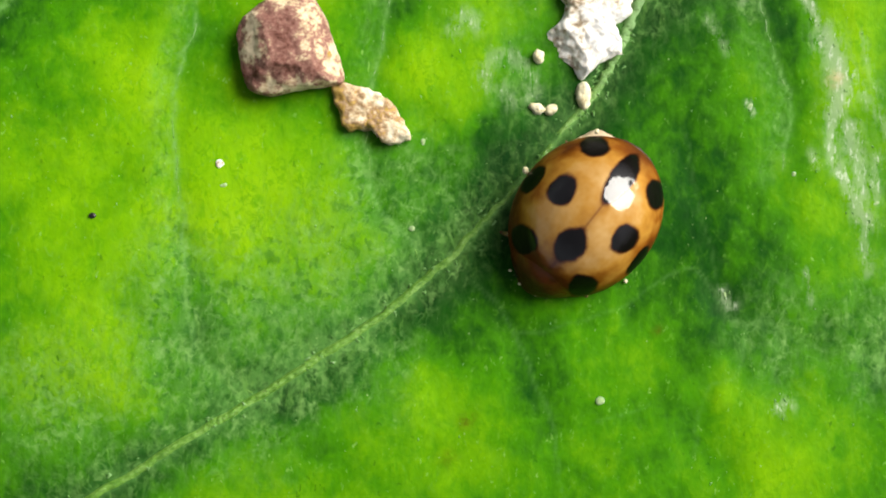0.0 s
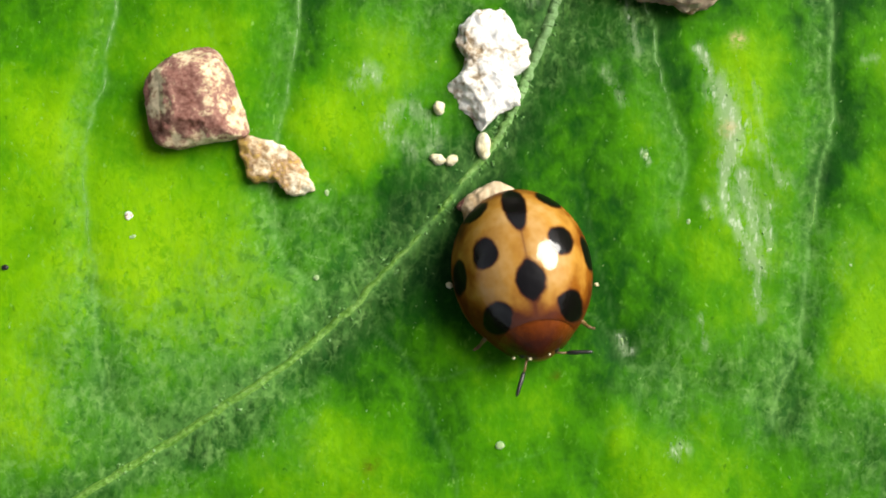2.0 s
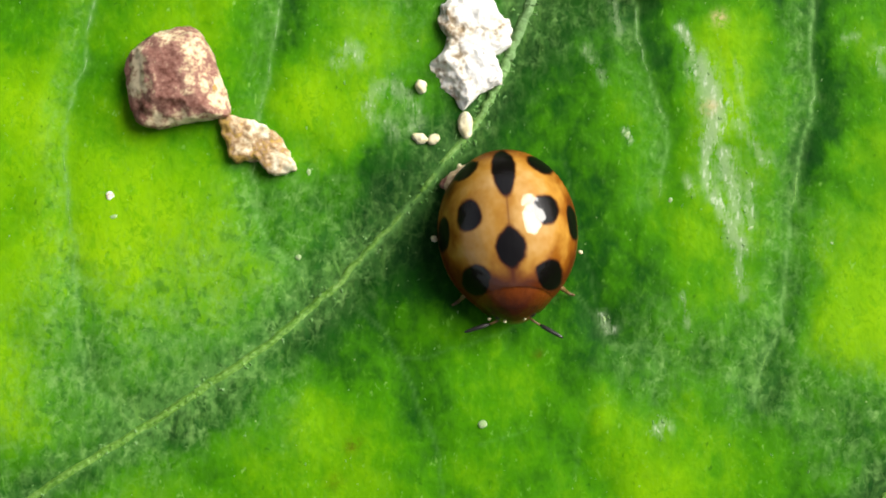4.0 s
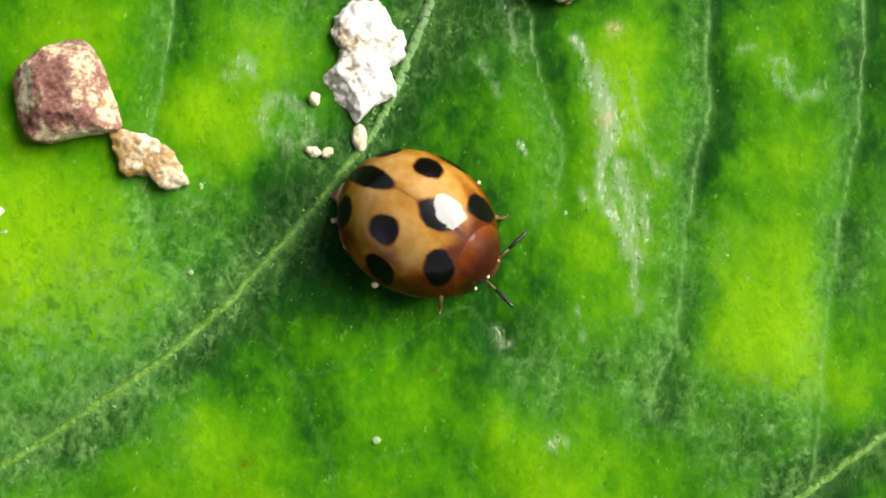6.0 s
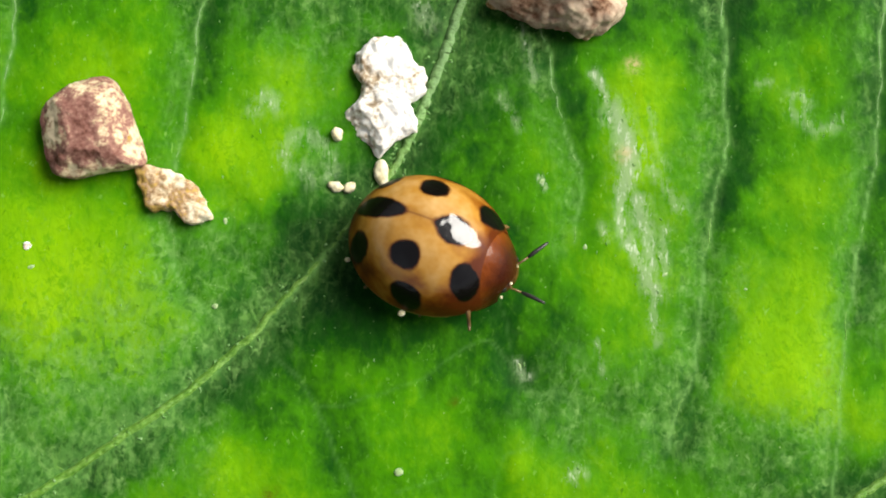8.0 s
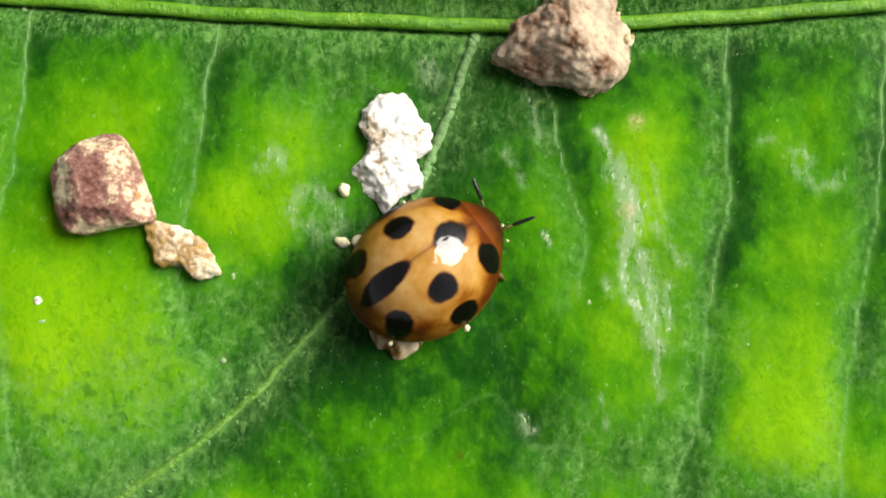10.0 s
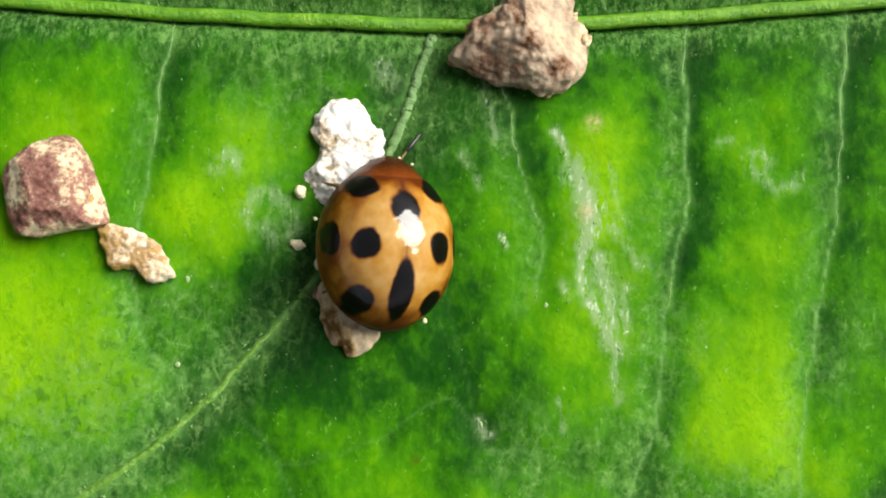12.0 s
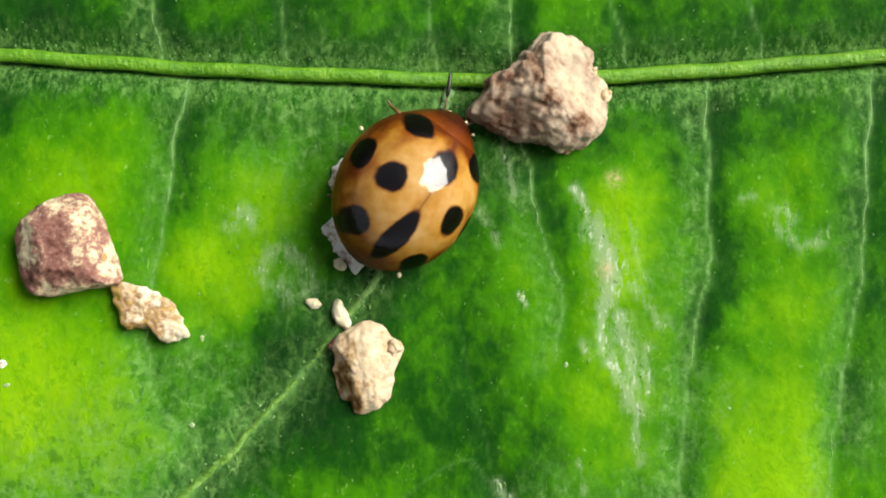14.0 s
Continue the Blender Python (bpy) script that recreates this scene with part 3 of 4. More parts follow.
    for bx, by, r, k in BROWNS:
        brown = np.maximum(brown, k * np.exp(-((x - bx) ** 2 + (y - by) ** 2) / r ** 2))
    olive = np.zeros(x.shape)
    for bx, by, r, k in SPOTTED:
        olive = np.maximum(olive, k * np.exp(-((x - bx) ** 2 + (y - by) ** 2) / r ** 2))
    # the blade droops to its rim and lies on the ground there
    ex, ey = (x - 2.0) / 78.0, (y - 14.0) / 46.0
    z -= 7.0 * np.clip((np.hypot(ex, ey) - 0.40) / 0.6, 0, 1.2) ** 2
    return z, yellow, bloom, vein, scar, brown, fringe, olive


def leaf_z(x, y):
    return float(leaf_fields(np.array([float(x)]), np.array([float(y)]))[0][0])


def build_leaf():
    leaf = base("leaf", "large green leaf mottled with yellow between its veins", "leaf")
    xs = np.concatenate([np.linspace(-76, -24, 40)[:-1], np.arange(-24, 18, 0.11), np.linspace(18, 80, 46)])
    ys = np.concatenate([np.linspace(-32, -11, 24)[:-1], np.arange(-11, 18, 0.11), np.linspace(18, 60, 34)])
    gx, gy = np.meshgrid(xs, ys)
    z, *masks = leaf_fields(gx.ravel(), gy.ravel())
    nx = len(xs)
    # the outline: a broad lens that runs to a point at its tip
    u = (gx.ravel() - 2.0) / 78.0
    half = 46.0 * np.sqrt(np.clip(1 - np.abs(u) ** 1.9, 0, 1)) * (1 - 0.12 * u)
    inside = np.abs(gy.ravel() - 14.0) < half
    faces = []
    inn = inside.reshape(gx.shape)
    keep = inn[:-1, :-1] & inn[1:, :-1] & inn[:-1, 1:] & inn[1:, 1:]
    for i, j in zip(*np.nonzero(keep)):
        k = int(i) * nx + int(j)
        faces.append((k, k + 1, k + nx + 1, k + nx))
    used = np.unique(np.array(faces))
    remap = -np.ones(len(z), int)
    remap[used] = np.arange(len(used))
    verts = np.stack([gx.ravel(), gy.ravel(), z], 1)[used]
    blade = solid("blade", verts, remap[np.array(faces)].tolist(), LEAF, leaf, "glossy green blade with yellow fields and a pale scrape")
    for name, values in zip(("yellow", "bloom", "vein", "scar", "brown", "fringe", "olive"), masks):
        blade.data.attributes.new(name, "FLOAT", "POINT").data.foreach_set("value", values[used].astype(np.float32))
    thick = blade.modifiers.new("thickness", "SOLIDIFY")
    thick.thickness, thick.offset = 0.35 * MM, -1.0
    # the midrib stands proud of the groove that it lies in
    line = [p for p in MIDRIB_LINE if -73 < p[0] < 77]
    pts = [(p[0], p[1] - 0.05 + 0.02 * math.sin(p[0] * 1.7), leaf_z(*p) + 0.13) for p in line]
    fine = spline(pts, 6)
    rad = [0.25 * (0.55 + 0.45 * math.exp(-(p[0] / 60) ** 2)) * (1 + 0.02 * math.sin(3.1 * p[0])) for p in fine]
    v, f = tube(fine.tolist(), rad, 14)
    v = [(q[0], q[1], fine[i // 14][2] + (q[2] - fine[i // 14][2]) * 0.75) for i, q in enumerate(v)]
    solid("midrib", v, f, MIDRIB, leaf, "raised bright green midrib")
    # side veins: thin cords sunk in the blade
    for line, w, k in VEINS:
        if k < 0.48:
            continue
        n = len(line)
        line = spline(line, 4)
        n = len(line)
        rough = (value_noise(np.arange(n) * 0.11, np.full(n, k * 9.0), 1.0, 21) + 0.6 * value_noise(np.arange(n) * 0.45, np.full(n, k * 7.0), 1.0, 22)).tolist()
        zs = leaf_fields(line[:, 0], line[:, 1])[0]
        sway = (w * 0.5 * value_noise(np.arange(n) * 0.2, np.full(n, k * 5.0), 1.0, 23)).tolist()
        pts = [(p[0] + sway[i], p[1], z - w * ((0.74 if w > 0.1 else 0.58) + 0.45 * r))
               for i, (p, z, r) in enumerate(zip(line.tolist(), zs.tolist(), rough))]
        v, f = tube(pts, [max(0.02, w * (1.42 if w > 0.1 else 0.7) * ((1 - 0.25 * i / n - 0.26 * math.exp(-((pts[i][1] - 2.5) / 2.6) ** 2)) if w > 0.1 else (1 - 0.5 * i / n)) * (1 + 0.26 * rough[i])) for i in range(n)], 8)
        solid("side_vein", v, f, SIDE_VEIN, leaf)
    return leaf


leaf = build_leaf()
tagged(solid("ground", [(-3e5, -3e5, -8), (3e5, -3e5, -8), (3e5, 3e5, -8), (-3e5, 3e5, -8)], [(0, 1, 2, 3)], SOIL),
                "dark damp soil under the leaf", "ground", kind="structure")


# ---------------------------------------------------------------- crumbs lying on the leaf
def crumb(outline, height, seed, rough, flat=2.4, rings=56, around=150, centre=None, facet=0.0, knobs=0.0, cuts=0, deep=0.72, planes=()):
    """Vertices and faces of a lump with the given plan outline, a domed top and a broken surface."""
    o = spline(outline, 10, True)
    c = np.array(centre) if centre else o.mean(0)
    ang = np.arctan2(o[:, 1] - c[1], o[:, 0] - c[0])
    rad = np.hypot(o[:, 0] - c[0], o[:, 1] - c[1])
    order = np.argsort(ang)
    ang, rad = ang[order], rad[order]
    ths = np.linspace(-math.pi, math.pi, around, endpoint=False)
    rr = np.interp(ths, np.concatenate([ang - 2 * math.pi, ang, ang + 2 * math.pi]), np.tile(rad, 3))
    shell, tops = [], []
    for i in range(rings):
        q = i / (rings - 1)
        if q < 0.8:       # over the top, from the middle to the widest place
            s = math.sin(q / 0.8 * math.pi / 2) ** 0.9
            zz = 0.22 + 0.78 * (1 - s ** flat) ** (1 / flat)
        else:             # and under it
            k = (q - 0.8) / 0.2
            s, zz = 1 - 0.25 * k * k, 0.22 * (1 - k)
        for t, r in zip(ths, rr):
            shell.append((c[0] + math.cos(t) * r * s, c[1] + math.sin(t) * r * s, height * zz))
            tops.append((math.cos(t) * s, math.sin(t) * s, 1.0 if q < 0.8 else 0.1))
    shell = np.array(shell)
    rng = random.Random(seed)
    given = [(radians(a), radians(e), d) for a, e, d in planes]
    for k in range(cuts + len(given)):      # broken faces
        a, e, d = given[k] if k < len(given) else (rng.uniform(0, 2 * math.pi), rng.uniform(0.15, 1.2), rng.uniform(deep, 0.94))
        n = np.array((math.cos(a) * math.cos(e), math.sin(a) * math.cos(e), math.sin(e)))
        reach = shell @ n
        limit = c @ n[:2] + (reach.max() - c @ n[:2]) * d
        over = np.clip(reach - limit, 0, None) * 0.92
        shell -= over[:, None] * n
    verts = []
    for (x, y, z), (ox, oy, oz) in zip(shell.tolist(), tops):
        p = Vector((x + seed * 7.1, y - seed * 3.3, z))
        d = noise.fractal(p * 1.1, 1.0, 2.0, 3) * 0.6 + noise.fractal(p * 3.3, 0.8, 2.0, 3) * 0.4
        d += 0.5 * (0.35 - abs(noise.noise(p * 1.7)))
        d *= rough
        if facet:
            d += facet * (0.45 - noise.voronoi(p * 0.85)[0][0])
        if knobs:
            d += knobs * (0.4 - noise.voronoi(p * 2.1)[0][0]) + 0.5 * knobs * (0.4 - noise.voronoi(p * 4.6)[0][0])
        verts.append((x + ox * d, y + oy * d, max(z + d * oz, 0.0)))
    faces = grid_faces(rings, around, True, flip=True)
    faces.append(tuple(range(around)))
    faces.append(tuple((rings - 1) * around + k for k in range(around))[::-1])
    return verts, faces


def lay(name, label, category, outline, height, seed, rough, material, sink=0.06, jag=0.0, **more):
    o = np.array(outline)
    cx, cy = o.mean(0)
    if jag:      # a ragged rim
        rng, rim = random.Random(seed + 60), []
        for p, q in zip(outline, outline[1:] + outline[:1]):
            for k in (0.0, 0.33, 0.67):
                rim.append((p[0] + (q[0] - p[0]) * k + (rng.uniform(-jag, jag) if k else 0), p[1] + (q[1] - p[1]) * k + (rng.uniform(-jag, jag) if k else 0)))
        outline = rim
    v, f = crumb([(x - cx, y - cy) for x, y in outline], height, seed, rough, **more)
    me_z = leaf_z(cx, cy)
    ob = solid(name, v, f, material, place=pose(cx * MM, cy * MM, (me_z - sink) * MM))
    return tagged(ob, label, category, "debris on the leaf")


BLOCK = [(-13.05, 8.04), (-12.42, 8.36), (-11.55, 8.40), (-11.02, 7.75), (-10.64, 6.77), (-10.30, 5.8), (-10.31, 5.45), (-10.65, 5.3),
         (-11.76, 5.11), (-12.63, 4.93), (-13.27, 5.04), (-13.6, 5.47), (-13.78, 6.34), (-13.79, 7.31)]
SHARD = [(-10.75, 5.35), (-10.33, 5.45), (-9.67, 5.27), (-9.09, 5.11), (-8.58, 4.7), (-8.25, 4.22), (-8.05, 3.65), (-8.37, 3.51), (-8.64, 3.4), (-8.98, 3.42),
         (-9.14, 3.73), (-9.45, 3.9), (-10.07, 3.79), (-10.34, 4.02), (-10.53, 4.62)]
CHALKY = [(-3.18, 9.3), (-2.66, 9.72), (-2.14, 9.89), (-1.59, 9.71), (-1.22, 9.05), (-0.74, 8.5), (-0.74, 7.88), (-1.26, 7.5), (-1.06, 6.99), (-1.06, 6.51),
          (-1.65, 6.28), (-2.13, 5.88), (-2.41, 5.67), (-2.8, 6.12), (-3.47, 6.59), (-3.62, 7.17), (-3.15, 7.63), (-2.98, 8.21), (-3.25, 8.67)]
CLOD = [(1.32, 11.03), (1.87, 11.61), (2.0, 12.14), (2.85, 12.66), (3.61, 13.32), (3.93, 13.65), (4.42, 13.82), (5.16, 13.5), (5.51, 12.96), (5.67, 12.43),
        (6.1, 11.76), (6.08, 10.91), (5.87, 10.35), (5.34, 9.89), (4.56, 9.65), (3.86, 9.89), (2.83, 10.09), (2.03, 10.43)]
PELLET = [(-3.16, 3.37), (-2.48, 3.95), (-1.81, 4.11), (-1.25, 3.68), (-0.8, 3.19), (-1.06, 2.59), (-1.2, 1.9), (-1.31, 1.44), (-1.91, 1.03), (-2.42, 0.98),
          (-2.61, 1.4), (-2.98, 1.52), (-3.19, 2.28), (-3.1, 2.84)]
BLOCK_MAT = crumb_material("red_brown_crumb", [(0.36, (0.12, 0.042, 0.028)), (0.46, (0.25, 0.115, 0.088)), (0.535, (0.34, 0.180, 0.140)), (0.555, (0.50, 0.35, 0.21)), (0.62, (0.74, 0.61, 0.41))],
                           1.1, 0.10, detail=10, grain=0.50, centre=np.mean(BLOCK, 0),
                           patches=((-11.15, 6.7, 0.75, 1.3, 0.075), (-10.55, 6.0, 0.4, 0.6, 0.06), (-12.0, 5.2, 1.3, 0.42, 0.10), (-11.9, 7.9, 0.7, 0.45, 0.04),
                                    (-12.25, 6.6, 0.55, 1.5, -0.03), (-13.28, 6.65, 0.32, 0.95, 0.15), (-12.3, 8.1, 0.5, 0.3, 0.04), (-13.35, 5.35, 0.6, 0.7, -0.09), (-11.6, 5.55, 0.9, 0.35, -0.08)))
SHARD_MAT = crumb_material("tan_shard", [(0.34, (0.32, 0.17, 0.035)), (0.44, (0.50, 0.34, 0.090)), (0.475, (0.36, 0.21, 0.115)), (0.52, (0.56, 0.41, 0.23)), (0.62, (0.86, 0.77, 0.57))],
                           1.3, 0.07, detail=6, grain=0.38, centre=np.mean(SHARD, 0),
                           patches=((-10.5, 4.75, 0.28, 1.0, -0.09), (-10.15, 3.9, 0.4, 0.25, -0.08), (-9.5, 4.95, 0.8, 0.45, 0.05), (-8.4, 3.8, 0.5, 0.5, 0.05), (-9.9, 4.3, 0.35, 0.35, 0.06), (-9.2, 4.35, 0.4, 0.3, -0.03)))
# its dark pits and shaded lower left flank are painted into the white
CHALK = crumb_material("chalky_white", [(0.30, (0.30, 0.22, 0.13)), (0.38, (0.66, 0.58, 0.46)), (0.46, (0.93, 0.90, 0.83)), (0.56, (0.95, 0.94, 0.90))], 1.5, 0.08, grain=0.45, crack=0.10, centre=np.mean(CHALKY, 0),
                       patches=((-2.95, 8.55, 0.5, 0.7, -0.12), (-2.0, 8.35, 0.6, 0.35, -0.07), (-2.5, 7.45, 0.35, 0.5, -0.06), (-1.65, 7.2, 0.6, 0.7, 0.10), (-1.7, 9.2, 0.7, 0.6, 0.08), (-3.2, 6.9, 0.5, 0.5, -0.05)))
# patches at (4.25, 11.25) and (5.1, 10.5) paint brown shadows between its faces
CLOD_MAT = crumb_material("brown_earth", [(0.30, (0.11, 0.045, 0.020)), (0.39, (0.29, 0.175, 0.110)), (0.47, (0.43, 0.32, 0.225)), (0.57, (0.53, 0.42, 0.30)), (0.70, (0.68, 0.57, 0.36))],
                          0.9, 0.13, detail=9, grain=0.40, crack=0.08, centre=np.mean(CLOD, 0),
                          patches=((4.95, 11.75, 0.9, 1.3, 0.12), (4.6, 13.2, 0.7, 0.6, 0.10), (4.25, 11.25, 0.55, 0.35, -0.14), (5.1, 10.5, 0.6, 0.35, -0.12), (2.3, 11.6, 0.9, 0.7, -0.05),
                                   (2.6, 10.5, 1.0, 0.45, -0.09), (3.6, 12.2, 0.6, 0.6, -0.05), (5.8, 11.2, 0.4, 0.8, 0.08), (1.55, 11.0, 0.5, 0.4, 0.06), (3.9, 10.3, 0.6, 0.4, 0.05)))
PELLET_MAT = crumb_material("sandy_pellet", [(0.32, (0.17, 0.085, 0.022)), (0.41, (0.36, 0.235, 0.105)), (0.49, (0.54, 0.41, 0.255)), (0.62, (0.68, 0.56, 0.38))], 1.0, 0.045, detail=8, crack=0.06, centre=np.mean(PELLET, 0),
                            patches=((-2.75, 2.2, 0.45, 0.6, -0.10), (-2.45, 1.35, 0.4, 0.45, -0.14), (-1.75, 2.4, 0.8, 1.2, 0.06), (-1.0, 3.05, 0.4, 0.5, 0.06), (-2.2, 1.0, 0.5, 0.2, 0.08)))

block = lay("soil_crumb", "squarish red-brown crumb of earth with tan patches", "soil crumb", BLOCK,
            1.5, 1, 0.05, BLOCK_MAT, flat=2.8, facet=0.03, knobs=0.06, cuts=2, deep=0.90, planes=((10, 40, 0.84), (188, 54, 0.86), (268, 50, 0.88)))
lay("plant_shard", "thin tan flake with a ragged notched edge", "plant flake", SHARD,
    0.60, 2, 0.085, SHARD_MAT, flat=4.5, knobs=0.07, facet=0.05, jag=0.05, centre=(-0.15, 0.20))
chalk = lay("bird_dropping", "chalky white crusted bird dropping with two lobes", "dropping", CHALKY,
            0.62, 3, 0.12, CHALK, flat=3.4, knobs=0.11, facet=0.07, cuts=0, jag=0.05, planes=((215, 50, 0.74), (60, 66, 0.90)))
clod = lay("earth_clod", "angular brown clod of earth lying across the midrib", "earth clod", CLOD,
           2.4, 6, 0.10, CLOD_MAT, flat=1.8, sink=-0.1, facet=0.14, knobs=0.15, cuts=3, deep=0.88, planes=((15, 52, 0.70), (148, 62, 0.87), (250, 48, 0.84)))
pellet = lay("sandy_pellet", "rounded sandy tan pellet with small knobs", "pellet", PELLET,
             0.85, 5, 0.09, PELLET_MAT, flat=2.2, facet=0.06, knobs=0.05, cuts=3, deep=0.86, planes=((200, 45, 0.76), (20, 66, 0.86)))


def chip(parent, x, y, z, a, b, h, turn, seed, material, label):
    """A small piece stuck to a larger crumb."""
    v, f = crumb([(a * math.cos(t), b * math.sin(t)) for t in np.linspace(0, 2 * math.pi, 8)[:-1]], h, seed, 0.09, rings=16, around=36, knobs=0.14, cuts=5)
    o = parent.matrix_basis.translation
    return solid("chip", v, f, material, parent, label, place=pose(x * MM - o[0], y * MM - o[1], z * MM - o[2], 0, 0, turn))


chip(clod, 5.95, 11.55, 0.25, 0.30, 0.20, 0.34, 20, 41, PELLET_MAT, "cream chip on the clod's edge")
chip(clod, 1.75, 11.0, 0.10, 0.50, 0.30, 0.40, 25, 42, PELLET_MAT, "tan chip at the clod's foot")
chip(clod, 4.7, 9.95, 0.12, 0.36, 0.26, 0.40, 60, 43, PELLET_MAT, "tan chip at the clod's foot")
chip(clod, 5.55, 12.35, 0.35, 0.22, 0.16, 0.30, 60, 44, PELLET_MAT, "cream chip on the clod's edge")
chip(pellet, -3.12, 3.35, -0.05, 0.26, 0.2, 0.30, 30, 45, BLOCK_MAT, "reddish chip stuck to the pellet")
chip(pellet, -1.15, 3.2, 0.15, 0.34, 0.36, 0.42, 0, 46, PELLET_MAT, "sandy knob on the pellet")


chip(block, -13.35, 6.35, 0.62, 0.26, 0.62, 0.20, 4, 47, SHARD_MAT, "tan crust on the crumb's flank")
chip(block, -10.95, 6.2, 0.72, 0.30, 0.48, 0.22, 20, 48, SHARD_MAT, "tan crust on the crumb's flank")
chip(block, -12.7, 5.25, 0.45, 0.55, 0.20, 0.22, -4, 49, SHARD_MAT, "tan crust on the crumb's edge")


def grain(name, label, x, y, a, b, h, turn, seed, material=GRAIN_MAT):
    pts = [(a * math.cos(t), b * math.sin(t)) for t in np.linspace(0, 2 * math.pi, 9)[:-1]]
    v, f = crumb(pts, h, seed, 0.07, rings=16, around=36, knobs=0.09)
    ob = solid(name, v, f, material, place=pose(x * MM, y * MM, (leaf_z(x, y) - 0.03) * MM, 0, 0, turn))
    return tagged(ob, label, "grain", "cream grains")


big_grain = grain("cream_grain", "oblong cream grain beside the white dropping", -2.3, 5.14, 0.27, 0.48, 0.4, 5, 11)
pair_right = grain("cream_grain", "small cream grain touching another one", -3.37, 4.67, 0.25, 0.18, 0.25, 25, 12)
grain("cream_grain", "small pale cream grain lying on the leaf", -3.86, 4.68, 0.29, 0.2, 0.28, -10, 13)
small_grain = grain("cream_grain", "round cream grain at the dropping's edge", -3.82, 6.43, 0.19, 0.24, 0.3, -20, 14)


for k, (x, y, r, stretch) in enumerate([(-14.39, 2.68, 0.16, 1.2), (2.38, -1.40, 0.06, 1.7), (2.52, -1.62, 0.05, 1.2), (-1.69, -4.91, 0.14, 1.1), (9.92, 1.18, 0.06, 1.3), (-7.96, 0.63, 0.09, 1.2),
                                        (-14.26, 1.98, 0.07, 2.2), (7.24, 1.66, 0.06, 2.8), (3.14, 4.82, 0.08, 2.4), (4.6, 2.6, 0.11, 1.2), (-4.48, 3.98, 0.07, 1.0), (-7.62, 3.52, 0.08, 1.6),
                                        (-15.27, 13.02, 0.17, 1.1), (-3.95, 8.05, 0.05, 1.0)]):
    pts = [(r * math.cos(t), r * stretch * math.sin(t)) for t in np.linspace(0, 2 * math.pi, 8)[:-1]]
    v, f = crumb([(0.8 * p, 0.8 * q) for p, q in pts], r * 0.45, 30 + k, r * 0.5, rings=10, around=22, knobs=r * 0.4)
    tagged(solid("white_speck", v, f, CHALK if k == 0 else FLECK, place=pose(x * MM, y * MM, (leaf_z(x, y) - 0.02) * MM, 0, 0, 17 * k)), "tiny white speck stuck to the leaf", "speck", "white specks")


v, f = crumb([(0.13 * math.cos(t), 0.10 * math.sin(t)) for t in np.linspace(0, 2 * math.pi, 8)[:-1]], 0.1, 52, 0.02, rings=10, around=20)
tagged(solid("black_speck", v, f, BLACK, place=pose(-18.65 * MM, 0.9 * MM, (leaf_z(-18.65, 0.9) - 0.02) * MM)), "tiny black speck on the leaf", "speck")


def scatter_dust():
    """Dust too small to count, strewn over the blade, thicker along the scrapes and the midrib."""
    rng = random.Random(5)
    spots = [(rng.uniform(-22, 17), rng.uniform(-10, 16)) for _ in range(120)]
    for p, w, k in SCARS:
        line = spline(p, 6)
        for _ in range(int(9 * k)):
            q = line[rng.randrange(len(line))]
            spots.append((q[0] + rng.gauss(0, w), q[1] + rng.gauss(0, w * 1.6)))
    for _ in range(420):
        x = rng.uniform(-24, 20)
        off = abs(rng.gauss(0, 0.22)) + 0.26 if rng.random() < 0.7 else -0.4 - abs(rng.gauss(0, 0.4))
        spots.append((x, float(np.interp(x, MIDRIB_LINE[:, 0], MIDRIB_LINE[:, 1])) + off))
    zs = leaf_fields(np.array([q[0] for q in spots]), np.array([q[1] for q in spots]))[0]
    verts, faces = [], []
    for (x, y), z in zip(spots, zs):
        r, ln = rng.uniform(0.012, 0.032), rng.uniform(1.0, 2.4)
        a, n = rng.gauss(math.pi / 2, 0.5), len(verts)
        c, d = math.cos(a), math.sin(a)
        for u, v, h in ((-ln, -0.6, 0), (ln, -0.8, 0), (ln * 0.8, 0.9, 0), (-ln * 0.9, 0.7, 0), (-ln * 0.5, 0, 0.9), (ln * 0.5, 0.1, 0.8)):
            verts.append((x + r * (u * c - v * d), y + r * (u * d + v * c), z + r * h))
        faces += [tuple(n + i for i in q) for q in ((0, 1, 5, 4), (1, 2, 5), (2, 3, 4, 5), (3, 0, 4))]
    tagged(solid("dust", verts, faces, FUZZ, smooth=False), "fine pale dust strewn over the leaf", "dust", kind="stuff")


scatter_dust()


